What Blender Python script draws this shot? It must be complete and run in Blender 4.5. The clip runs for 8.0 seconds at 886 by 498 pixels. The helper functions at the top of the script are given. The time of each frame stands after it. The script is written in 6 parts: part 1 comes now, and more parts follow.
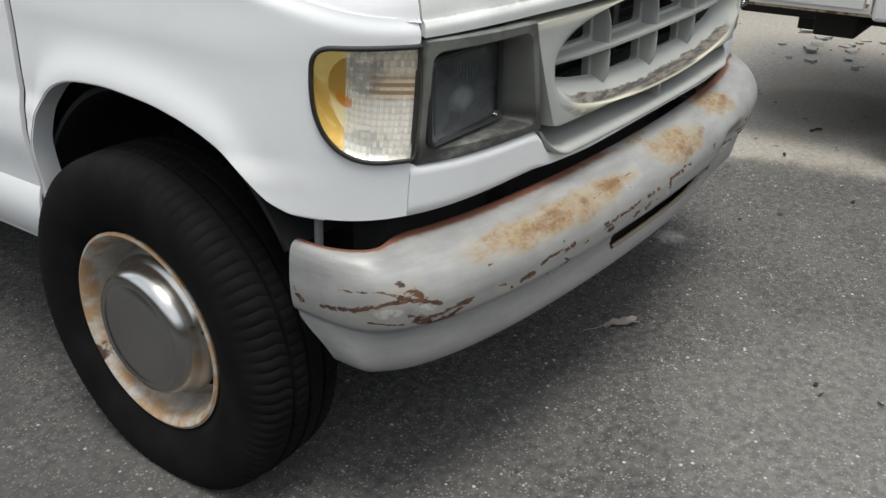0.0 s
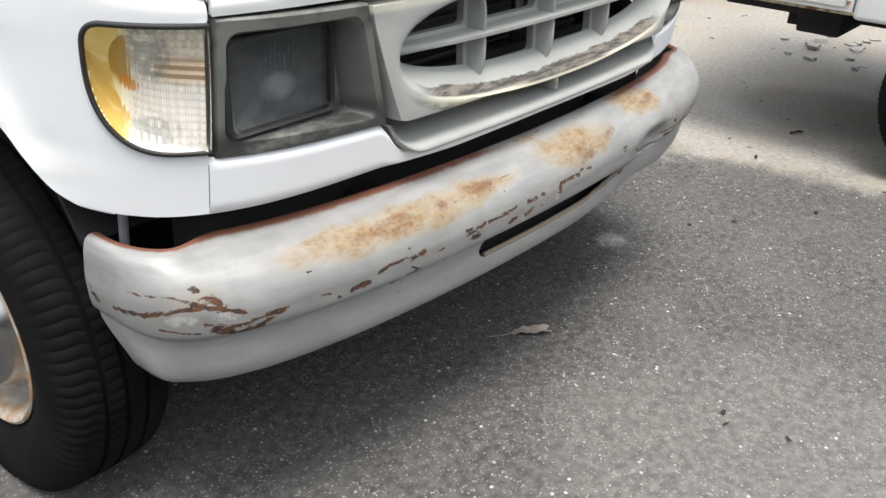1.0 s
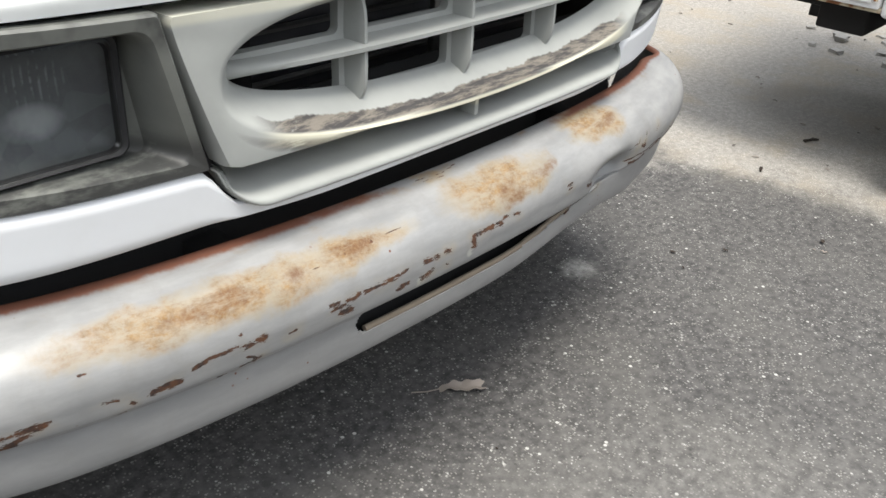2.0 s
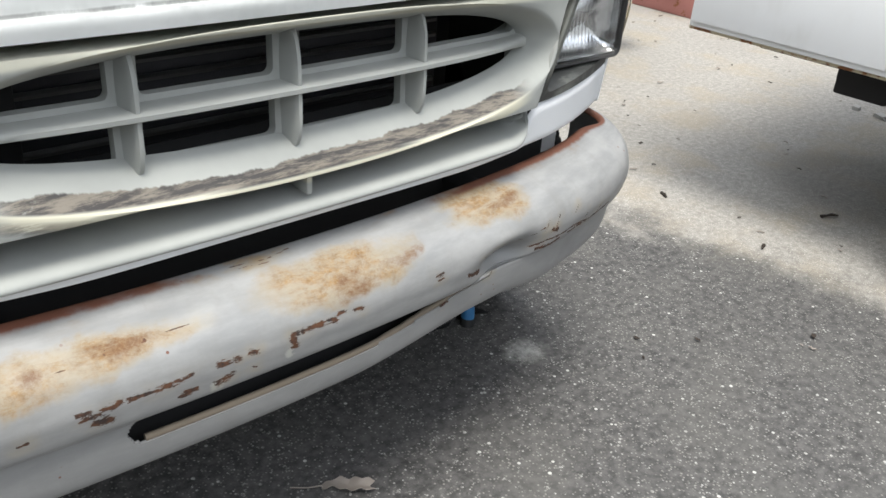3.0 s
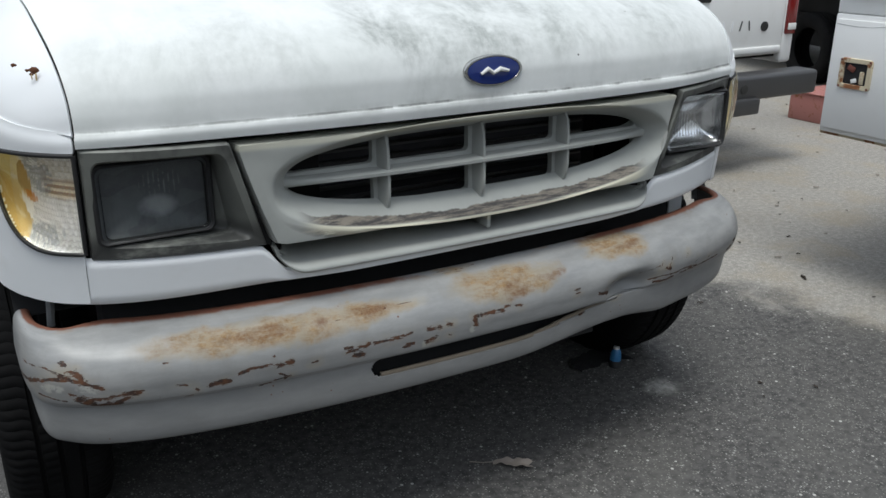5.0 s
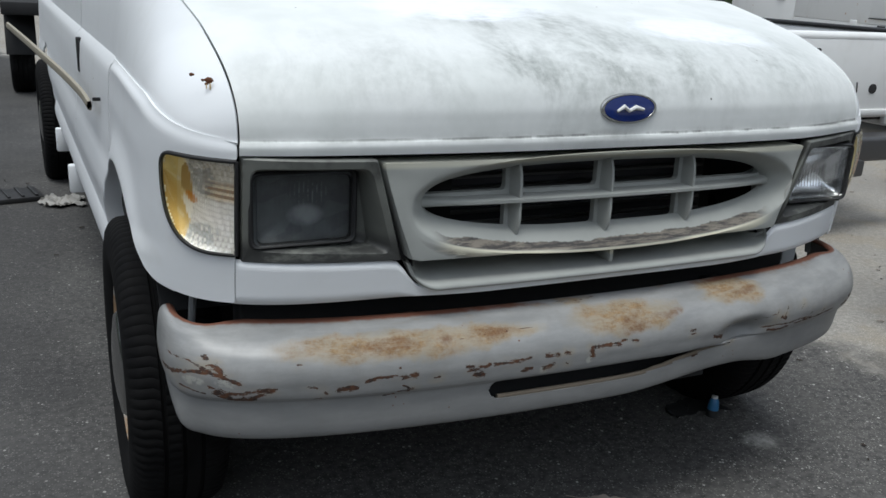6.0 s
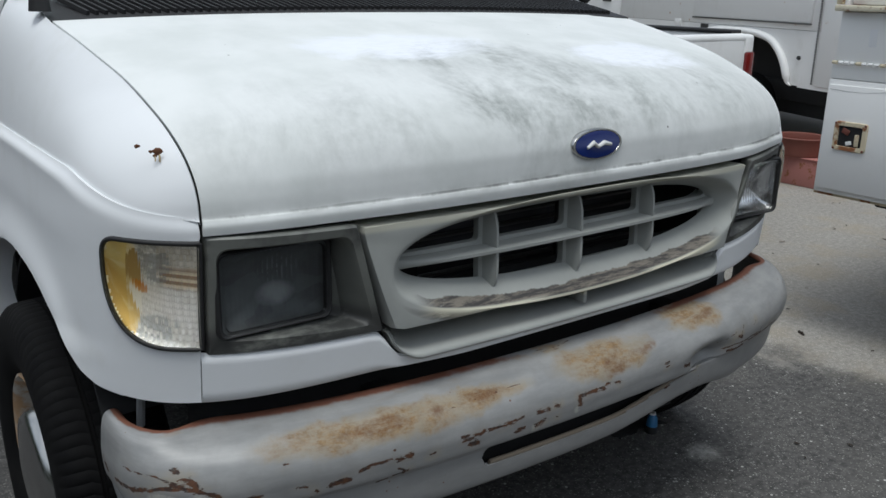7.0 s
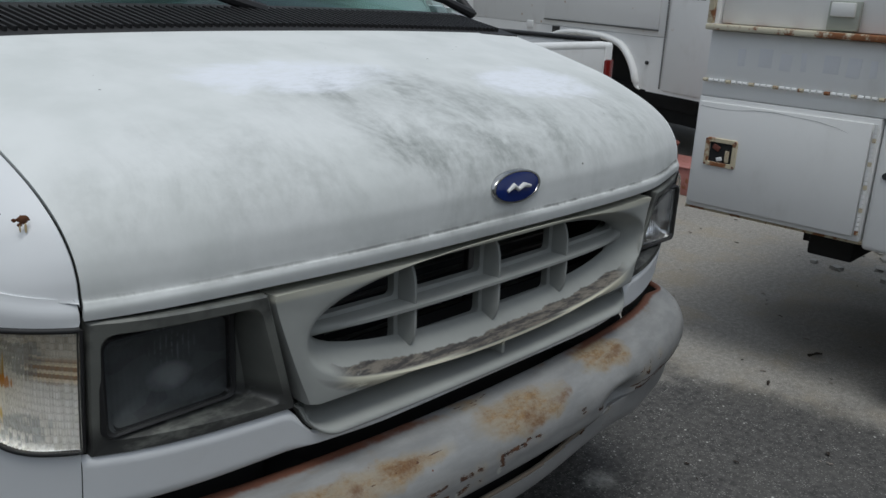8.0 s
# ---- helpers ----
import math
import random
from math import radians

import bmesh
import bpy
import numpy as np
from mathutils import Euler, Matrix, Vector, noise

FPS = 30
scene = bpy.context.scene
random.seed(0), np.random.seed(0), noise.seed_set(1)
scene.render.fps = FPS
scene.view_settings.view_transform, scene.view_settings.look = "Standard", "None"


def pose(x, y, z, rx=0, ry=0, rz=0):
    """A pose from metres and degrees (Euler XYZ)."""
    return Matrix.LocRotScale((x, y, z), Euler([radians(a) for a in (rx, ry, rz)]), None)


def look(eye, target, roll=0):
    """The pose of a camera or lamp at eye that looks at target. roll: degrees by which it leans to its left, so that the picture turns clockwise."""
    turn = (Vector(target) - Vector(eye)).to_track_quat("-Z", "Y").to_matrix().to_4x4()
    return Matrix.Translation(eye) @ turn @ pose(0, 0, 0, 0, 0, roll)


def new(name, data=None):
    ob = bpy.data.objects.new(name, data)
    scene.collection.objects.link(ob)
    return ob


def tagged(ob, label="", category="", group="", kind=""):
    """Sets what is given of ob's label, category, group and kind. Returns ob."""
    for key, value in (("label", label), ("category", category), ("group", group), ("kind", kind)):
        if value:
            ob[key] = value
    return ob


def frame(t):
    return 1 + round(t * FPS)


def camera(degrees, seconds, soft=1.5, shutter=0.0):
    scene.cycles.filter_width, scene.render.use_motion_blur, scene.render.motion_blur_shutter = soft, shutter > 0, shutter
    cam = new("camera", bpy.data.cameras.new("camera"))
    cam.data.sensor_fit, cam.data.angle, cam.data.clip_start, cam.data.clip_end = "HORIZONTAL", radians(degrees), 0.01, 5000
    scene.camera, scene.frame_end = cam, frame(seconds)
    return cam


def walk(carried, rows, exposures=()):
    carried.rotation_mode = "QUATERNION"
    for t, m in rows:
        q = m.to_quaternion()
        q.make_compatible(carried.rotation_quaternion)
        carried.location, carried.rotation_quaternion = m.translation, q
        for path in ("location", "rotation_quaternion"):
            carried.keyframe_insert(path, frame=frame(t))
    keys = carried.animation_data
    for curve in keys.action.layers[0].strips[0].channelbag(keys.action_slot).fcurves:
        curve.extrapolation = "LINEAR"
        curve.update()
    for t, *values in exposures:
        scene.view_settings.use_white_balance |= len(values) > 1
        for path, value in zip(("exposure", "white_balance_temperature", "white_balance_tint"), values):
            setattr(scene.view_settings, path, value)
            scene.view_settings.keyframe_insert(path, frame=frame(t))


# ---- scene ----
cam = camera(54.4, 8.0)
PATH = [
    (0, (-1.843, -0.676, 1.278), (-0.39, 0.379, 0.397), 0.4),
    (0.5, (-1.706, -0.719, 1.266), (-0.276, 0.309, 0.319), 0.5),
    (1, (-1.513, -0.851, 1.262), (-0.118, 0.241, 0.335), 2.6),
    (1.2, (-1.437, -0.846, 1.262), (-0.068, 0.225, 0.274), 4.0),
    (2.3, (-0.888, -0.756, 1.244), (0.397, 0.397, 0.233), 4.4),
    (2.5, (-0.786, -0.807, 1.265), (0.412, 0.434, 0.252), 3.2),
    (3, (-0.63, -0.88, 1.256), (0.603, 0.383, 0.316), 4.7),
    (3.5, (-0.706, -0.953, 1.251), (0.428, 0.452, 0.391), 1.4),
    (4, (-0.882, -1.103, 1.297), (0.178, 0.394, 0.5), 2.0),
    (4.2, (-0.912, -1.168, 1.328), (0.16, 0.341, 0.571), 2.0),
    (5.3, (-1.014, -1.499, 1.346), (-0.159, 0.174, 0.66), -0.1),
    (5.5, (-1.039, -1.508, 1.348), (-0.244, 0.194, 0.66), 0.3),
    (6, (-1.123, -1.441, 1.321), (-0.301, 0.28, 0.718), 3.0),
    (6.1, (-1.134, -1.425, 1.336), (-0.298, 0.293, 0.744), 3.4),
    (6.5, (-1.231, -1.293, 1.343), (-0.238, 0.342, 0.76), 3.0),
    (7, (-1.277, -1.148, 1.37), (-0.129, 0.384, 0.791), 1.1),
    (7.5, (-1.186, -0.961, 1.426), (0.11, 0.466, 0.893), 2.3),
    (8, (-1.251, -0.92, 1.431), (0.158, 0.372, 0.844), 3.0),
]
EXPOSURES = [(0.0, 0.63, 6600, 7), (1.0, 1.22, 6600, 9), (2.5, 1.25, 6550, 8), (3.5, 1.05, 6350, 7), (4.2, 0.75, 6250, 6), (5.5, 0.05, 6130, 6), (6.1, 0.12, 6100, 6), (6.5, 0.0, 6080, 6), (7.0, -0.12, 6080, 6), (7.5, -0.35, 6080, 6), (8.0, -0.54, 6080, 6)]
walk(cam, [(t, look(eye, target, roll)) for t, eye, target, roll in PATH], EXPOSURES)

# ---- world, sun, exposure ----
scene.view_settings.exposure = 0.0
world = bpy.data.worlds.new("overcast_sky")
scene.world = world
world.use_nodes = True
wn = world.node_tree.nodes
wl = world.node_tree.links
sky = wn.new("ShaderNodeTexSky")
sky.sky_type = "NISHITA"
sky.sun_disc = False
sky.sun_elevation, sky.sun_rotation = radians(73), radians(222)
sky.air_density, sky.dust_density, sky.ozone_density = 1.0, 4.0, 1.0
# a veil of thin cloud over the clear sky
cloud_map = wn.new("ShaderNodeTexCoord")
cloud = wn.new("ShaderNodeTexNoise")
cloud.inputs["Scale"].default_value, cloud.inputs["Detail"].default_value = 2.2, 6.0
cloud_ramp = wn.new("ShaderNodeValToRGB")
cloud_ramp.color_ramp.elements[0].position, cloud_ramp.color_ramp.elements[1].position = 0.30, 0.62
cloud_mix = wn.new("ShaderNodeMixRGB")
cloud_mix.inputs[2].default_value = (9.0, 9.3, 9.8, 1)
wl.new(cloud_map.outputs["Generated"], cloud.inputs["Vector"])
wl.new(cloud.outputs["Fac"], cloud_ramp.inputs["Fac"])
wl.new(cloud_ramp.outputs["Color"], cloud_mix.inputs[0])
wl.new(sky.outputs["Color"], cloud_mix.inputs[1])
wl.new(cloud_mix.outputs["Color"], wn["Background"].inputs["Color"])
wn["Background"].inputs["Strength"].default_value = 0.102

sun = new("sun", bpy.data.lights.new("sun", "SUN"))
sun.data.energy, sun.data.angle, sun.data.color = 1.9, radians(24), (1.0, 0.96, 0.9)
sun.matrix_world = look((-1.8, -2.0, 9), (0, 0, 0))

# ---- node helpers ----


class Graph:
    """A small wrapper that writes a node material."""

    def __init__(self, name):
        self.mat = bpy.data.materials.new(name)
        self.mat.use_nodes = True
        self.nodes, self.links = self.mat.node_tree.nodes, self.mat.node_tree.links
        self.bsdf = self.nodes["Principled BSDF"]

    def put(self, socket, value):
        if isinstance(value, bpy.types.NodeSocket):
            self.links.new(value, socket)
        elif isinstance(value, tuple) and len(value) == 3 and socket.type == "RGBA":
            socket.default_value = (*value, 1)
        else:
            socket.default_value = value

    def set(self, **named):
        for key, value in named.items():
            self.put(self.bsdf.inputs[key.replace("_", " ")], value)
        return self

    def math(self, op, a, b=0.0, c=0.0, clamp=False):
        n = self.nodes.new("ShaderNodeMath")
        n.operation, n.use_clamp = op, clamp
        for i, v in enumerate((a, b, c)):
            self.put(n.inputs[i], v)
        return n.outputs[0]

    def coord(self, which="Object"):
        return self.nodes.new("ShaderNodeTexCoord").outputs[which]

    def xyz(self, vector=None):
        n = self.nodes.new("ShaderNodeSeparateXYZ")
        self.links.new(vector or self.coord(), n.inputs[0])
        return n.outputs[0], n.outputs[1], n.outputs[2]

    def scaled(self, vector, sx, sy, sz, off=(0, 0, 0)):
        n = self.nodes.new("ShaderNodeMapping")
        n.inputs["Scale"].default_value, n.inputs["Location"].default_value = (sx, sy, sz), off
        self.links.new(vector, n.inputs[0])
        return n.outputs[0]

    def noise(self, scale, detail=4.0, rough=0.55, vector=None, distort=0.0):
        n = self.nodes.new("ShaderNodeTexNoise")
        self.links.new(vector or self.coord(), n.inputs["Vector"])
        n.inputs["Scale"].default_value, n.inputs["Detail"].default_value = scale, detail
        n.inputs["Roughness"].default_value, n.inputs["Distortion"].default_value = rough, distort
        return n.outputs["Fac"]

    def voronoi(self, scale, vector=None, feature="F1", out="Distance"):
        n = self.nodes.new("ShaderNodeTexVoronoi")
        n.feature = feature
        self.links.new(vector or self.coord(), n.inputs["Vector"])
        n.inputs["Scale"].default_value = scale
        return n.outputs[out]

    def step(self, value, low, high, a=0.0, b=1.0):
        n = self.nodes.new("ShaderNodeMapRange")
        n.interpolation_type = "SMOOTHSTEP"
        for i, v in enumerate((value, low, high, a, b)):
            self.put(n.inputs[i], v)
        return n.outputs[0]

    def mix(self, fac, a, b):
        n = self.nodes.new("ShaderNodeMixRGB")
        for i, v in enumerate((fac, a, b)):
            self.put(n.inputs[i], v)
        return n.outputs[0]

    def bump(self, height, strength=0.3, distance=0.01, normal=None):
        n = self.nodes.new("ShaderNodeBump")
        n.inputs["Strength"].default_value, n.inputs["Distance"].default_value = strength, distance
        self.links.new(height, n.inputs["Height"])
        if normal is not None:
            self.links.new(normal, n.inputs["Normal"])
        self.links.new(n.outputs[0], self.bsdf.inputs["Normal"])
        return n.outputs[0]

    def blob(self, u, v, u0, v0, ru, rv):
        """1 in the middle of an ellipse, falling to 0 at its edge."""
        a = self.math("DIVIDE", self.math("SUBTRACT", u, u0), ru)
        b = self.math("DIVIDE", self.math("SUBTRACT", v, v0), rv)
        d = self.math("ADD", self.math("MULTIPLY", a, a), self.math("MULTIPLY", b, b))
        return self.math("SUBTRACT", 1.0, d, clamp=True)

    def most(self, *values):
        out = values[0]
        for v in values[1:]:
            out = self.math("MAXIMUM", out, v)
        return out


def plain(name, colour, rough=0.5, metal=0.0, grain=120.0, amount=0.08, bump=0.05, coat=0.0, spec=0.5):
    """A surface of one kind with a little grain and unevenness."""
    g = Graph(name)
    fine, wide = g.noise(grain, 3), g.noise(grain / 25, 4)
    tone = g.math("ADD", g.math("MULTIPLY", fine, amount), g.math("MULTIPLY", wide, amount * 1.5))
    tone = g.math("ADD", tone, 1 - amount * 1.25)
    g.set(Base_Color=g.mix(tone, (0.0, 0.0, 0.0), colour), Metallic=metal, Coat_Weight=coat)
    g.set(Specular_IOR_Level=spec)
    g.set(Roughness=g.math("ADD", g.math("MULTIPLY", wide, 0.25), rough - 0.125))
    if bump:
        g.bump(fine, bump, 0.002)
    return g.mat


# ---- materials ----


def make_van_paint():
    """Weathered white paint with grime and tiny chips."""
    g = Graph("van_white_paint")
    wide, mid, fine = g.noise(2.5, 4), g.noise(14, 5), g.noise(160, 2)
    dust = g.math("MULTIPLY", g.step(mid, 0.45, 0.75), g.step(wide, 0.4, 0.7))
    colour = g.mix(g.math("MULTIPLY", dust, 0.35), (0.79, 0.805, 0.82), (0.66, 0.66, 0.63))
    chips = g.math("MULTIPLY", g.step(g.voronoi(11), 0.045, 0.03), g.step(g.noise(5, 2), 0.56, 0.62))
    colour = g.mix(chips, colour, (0.10, 0.05, 0.03))
    g.set(Base_Color=colour, Roughness=g.math("ADD", g.math("MULTIPLY", mid, 0.2), 0.32), Coat_Weight=0.1, Coat_Roughness=0.3)
    g.bump(fine, 0.02, 0.001)
    return g.mat


def make_hood_paint():
    """Chalky white hood paint with grey mildew streaks that run down to the nose."""
    g = Graph("hood_weathered_paint")
    co = g.coord()
    x, y, z = g.xyz(co)
    blot = g.noise(2.6, 6, 0.6, g.scaled(co, 1.0, 1.2, 1.2, (3.1, 1.7, 0.4)), 0.6)
    fine = g.noise(24, 5, 0.65, g.scaled(co, 1.2, 0.7, 0.8))
    centre = g.most(g.blob(x, y, 0.0, 0.16, 0.55, 0.30), g.math("MULTIPLY", g.blob(x, y, -0.10, 0.12, 0.34, 0.20), 1.35), g.math("MULTIPLY", g.blob(x, y, -0.12, 0.35, 0.26, 0.12), 1.4), g.math("MULTIPLY", g.blob(x, y, 0.5, 0.2, 0.4, 0.25), 0.7), g.math("MULTIPLY", g.blob(x, y, -0.55, 0.14, 0.3, 0.2), 0.6))
    nose = g.math("MULTIPLY", g.step(z, 1.19, 1.10), g.step(z, 1.03, 1.07, 0.35, 1.0))
    zone = g.math("ADD", g.math("MULTIPLY", centre, 0.8), g.math("MULTIPLY", nose, 0.12), clamp=True)
    blotch = g.step(g.noise(5.5, 7, 0.66, g.scaled(co, 1.1, 0.75, 0.75, (0.7, 0.2, 0.0)), 0.8), 0.36, 0.64, 0.30, 1.0)
    runs = g.step(g.noise(13, 5, 0.62, g.scaled(co, 1, 0.25, 0.25), 0.25), 0.34, 0.66, 0.62, 1.15)
    speck = g.step(g.noise(48, 5, 0.7), 0.32, 0.64, 0.75, 1.12)
    grime = g.math("MULTIPLY", g.math("MULTIPLY", zone, blotch), g.math("MULTIPLY", runs, speck), clamp=True)
    smudge = g.math("MULTIPLY", g.most(g.blob(x, y, -0.04, 0.28, 0.26, 0.10), g.blob(x, y, 0.0, 0.12, 0.17, 0.13)), g.step(g.noise(9, 6, 0.66, g.scaled(co, 1, 0.6, 0.6, (2.0, 1.0, 0))), 0.36, 0.64, 0.15, 0.7))
    grime = g.most(grime, g.math("MULTIPLY", smudge, g.math("MULTIPLY", runs, speck)))
    grime = g.math("MULTIPLY", grime, g.step(z, 1.05, 1.15, 0.55, 1.0))
    base = g.mix(g.step(g.noise(6, 4), 0.35, 0.7), (0.75, 0.765, 0.755), (0.66, 0.68, 0.665))
    grime = g.math("MULTIPLY", grime, g.step(z, 1.03, 1.13, 0.5, 1.0))
    colour = g.mix(g.math("MULTIPLY", grime, 0.80), base, (0.22, 0.235, 0.222))
    # patches that were wiped clean
    clean = g.most(g.blob(x, y, -0.22, 0.43, 0.30, 0.115), g.blob(x, y, 0.41, 0.325, 0.27, 0.115))
    rub = g.noise(5, 6, 0.65, g.scaled(co, 1.0, 1.6, 1, (1.7, 0.4, 0)), 0.6)
    clean = g.step(g.math("ADD", clean, g.math("MULTIPLY", g.math("SUBTRACT", rub, 0.5), 1.9)), 0.15, 0.85)
    clean = g.math("MULTIPLY", clean, g.step(g.most(g.blob(x, y, -0.22, 0.43, 0.36, 0.155), g.blob(x, y, 0.41, 0.325, 0.33, 0.155)), 0.0, 0.35))
    colour = g.mix(g.math("MULTIPLY", clean, g.step(g.noise(60, 5, 0.7, g.scaled(co, 0.5, 1.4, 1)), 0.30, 0.60, 0.62, 1.0)), colour, (0.82, 0.84, 0.89))
    # grime caught in the crease above the lip, with its soft shade painted in
    middle = g.math("SUBTRACT", 1.0185, g.math("MULTIPLY", 0.0045, g.math("MULTIPLY", x, x)))
    wander = g.math("MULTIPLY", g.math("SUBTRACT", g.noise(14, 5, 0.7, g.scaled(co, 1, 0.2, 0.2)), 0.5), 0.006)
    off = g.math("ABSOLUTE", g.math("ADD", g.math("SUBTRACT", z, middle), wander))
    line = g.math("MULTIPLY", g.step(off, 0.0045, 0.001), g.step(g.noise(5, 7, 0.75, g.scaled(co, 1, 0.3, 0.3)), 0.36, 0.56))
    haze = g.math("MULTIPLY", g.step(off, 0.016, 0.002), g.step(g.noise(7, 5, 0.7, g.scaled(co, 1, 0.4, 0.4, (2.2, 0, 0))), 0.35, 0.7))
    soot_dark = g.most(line, g.math("MULTIPLY", haze, 0.55))
    soot_dark = g.math("MULTIPLY", soot_dark, g.step(x, -0.75, -0.1, 0.5, 1.0))
    colour = g.mix(g.math("MULTIPLY", soot_dark, 0.8), colour, (0.07, 0.07, 0.066))
    chips = g.math("MULTIPLY", g.step(g.voronoi(15), 0.05, 0.03), g.step(g.noise(5, 2), 0.52, 0.58))
    colour = g.mix(chips, colour, (0.05, 0.05, 0.05))
    g.set(Base_Color=colour, Roughness=g.math("ADD", g.math("MULTIPLY", blot, 0.25), 0.42), Coat_Weight=0.0, Specular_IOR_Level=0.4)
    g.bump(fine, 0.03, 0.001)
    return g.mat


def make_bumper_paint():
    """Grey-white bumper paint, rusting. Its UV runs in metres along the bumper and down its section."""
    g = Graph("bumper_rusty_paint")
    uv = g.coord("UV")
    u, v, _ = g.xyz(uv)
    u_true, v_true = u, v
    w1 = g.math("SUBTRACT", g.noise(11, 5, 0.65, uv), 0.5)
    w2 = g.math("SUBTRACT", g.noise(14, 5, 0.65, g.scaled(uv, 1, 1, 1, (4.2, 7.7, 0))), 0.5)
    u = g.math("ADD", u, g.math("MULTIPLY", w1, 0.17))
    v = g.math("ADD", v, g.math("MULTIPLY", w2, 0.055))
    n1, n2 = g.noise(13, 6, 0.62, g.scaled(uv, 0.75, 1.3, 1)), g.noise(55, 5, 0.7, uv)
    n3 = g.noise(9, 5, 0.6, g.scaled(uv, 1, 3, 1))
    # soft rust bloom on the top
    bloom = g.most(
        g.blob(u, v, -0.54, 0.098, 0.27, 0.046), g.blob(u, v, -0.39, 0.092, 0.17, 0.038), g.blob(u, v, 0.02, 0.09, 0.18, 0.055),
        g.blob(u, v, 0.05, 0.105, 0.12, 0.035), g.blob(u, v, 0.37, 0.07, 0.13, 0.045), g.blob(u, v, 0.34, 0.03, 0.1, 0.03),
    )
    rough_edge = g.math("ADD", g.math("MULTIPLY", n1, 0.9), g.math("MULTIPLY", n2, 0.5))
    stain = g.step(g.math("MULTIPLY", bloom, rough_edge), 0.0, 0.6)
    bloom = g.step(g.math("MULTIPLY", bloom, g.math("MULTIPLY", rough_edge, g.step(n1, 0.28, 0.66, 0.5, 1.35))), 0.04, 0.78)
    core = g.most(g.blob(u, v, -0.55, 0.098, 0.07, 0.022), g.blob(u, v, -0.32, 0.090, 0.06, 0.016), g.blob(u, v, 0.03, 0.112, 0.05, 0.028), g.blob(u, v, 0.13, 0.1, 0.05, 0.016), g.blob(u, v, 0.40, 0.07, 0.06, 0.015), g.blob(u, v, -0.42, 0.1, 0.03, 0.015))
    core = g.step(g.math("MULTIPLY", core, rough_edge), 0.0, 0.62)
    # chipped scratches beside the crease
    marks = g.nodes.new("ShaderNodeAttribute")
    marks.attribute_name = "scratch"
    reach = g.nodes.new("ShaderNodeAttribute")
    reach.attribute_name = "scratch_reach"
    ragged = g.step(g.noise(60, 5, 0.75, g.scaled(uv, 0.7, 1.6, 1, (1.3, 5.2, 0))), 0.36, 0.62, 0.35, 1.5)
    jag = g.math("MULTIPLY", g.math("SUBTRACT", g.noise(190, 6, 0.8, g.scaled(uv, 0.5, 1.3, 1)), 0.5), 4.2)
    scratch = g.step(g.math("DIVIDE", g.math("ADD", marks.outputs["Fac"], jag), ragged), 1.0, 0.8)
    halo = g.step(reach.outputs["Fac"], 0.022, 0.002)
    u, v = g.math("ADD", u_true, g.math("MULTIPLY", w1, 0.03)), g.math("ADD", v_true, g.math("MULTIPLY", w2, 0.012))
    halo = g.math("MULTIPLY", halo, g.step(n1, 0.42, 0.7))
    bare = g.step(g.math("MULTIPLY", g.most(g.blob(u, v, -0.932, 0.168, 0.03, 0.012), g.blob(u, v, -0.868, 0.167, 0.025, 0.010), g.blob(u, v, -0.205, 0.19, 0.012, 0.012), g.blob(u, v, -0.09, 0.178, 0.012, 0.012)), g.step(n2, 0.35, 0.6)), 0.05, 0.7)
    # bare rusty back edge of the top
    u, v = u_true, v_true
    edge = g.math("MULTIPLY", g.step(g.math("ADD", v, g.math("MULTIPLY", n2, 0.012)), 0.036, 0.026), g.step(g.math("ADD", g.math("ABSOLUTE", g.math("SUBTRACT", u, 0.02)), g.math("MULTIPLY", n1, 0.5)), 0.42, 0.62))
    drip = g.math("MULTIPLY", g.step(v, 0.06, 0.012), g.math("MULTIPLY", g.step(n1, 0.5, 0.66), g.step(n3, 0.45, 0.6)))
    specks = g.math("MULTIPLY", g.step(g.voronoi(38, uv), 0.10, 0.06), g.step(g.noise(6, 2, 0.5, uv), 0.58, 0.64))
    base = g.mix(g.step(n3, 0.3, 0.7), (0.300, 0.300, 0.297), (0.222, 0.225, 0.225))
    base = g.mix(g.math("MULTIPLY", g.step(g.noise(24, 6, 0.7, g.scaled(uv, 1.0, 0.5, 1)), 0.45, 0.75), 0.35), base, (0.20, 0.195, 0.18))
    base = g.mix(g.math("MULTIPLY", g.step(v, 0.178, 0.186), 0.35), base, (0.28, 0.28, 0.277))
    colour = g.mix(g.math("MULTIPLY", bare, 0.8), base, (0.44, 0.435, 0.40))
    colour = g.mix(g.math("MULTIPLY", halo, 0.4), colour, (0.34, 0.27, 0.15))
    colour = g.mix(g.math("MULTIPLY", stain, 0.46), colour, (0.34, 0.265, 0.13))
    colour = g.mix(g.math("MULTIPLY", drip, 0.6), colour, (0.26, 0.15, 0.05))
    mottle = g.math("MULTIPLY", g.step(g.noise(170, 5, 0.8, uv), 0.36, 0.62, 0.62, 1.0), g.step(g.noise(34, 6, 0.75, g.scaled(uv, 0.6, 1.4, 1), 0.4), 0.34, 0.62, 0.22, 1.0))
    colour = g.mix(g.math("MULTIPLY", g.math("MULTIPLY", bloom, mottle), 0.95), colour, g.mix(g.step(n2, 0.35, 0.65), (0.26, 0.142, 0.038), (0.15, 0.074, 0.021)))
    colour = g.mix(g.math("MULTIPLY", g.math("MULTIPLY", core, mottle), 0.85), colour, (0.13, 0.060, 0.024))
    colour = g.mix(g.most(edge, specks), colour, g.mix(n2, (0.20, 0.075, 0.04), (0.11, 0.045, 0.03)))
    colour = g.mix(scratch, colour, g.mix(g.step(n2, 0.35, 0.65), (0.115, 0.047, 0.02), (0.03, 0.02, 0.017)))
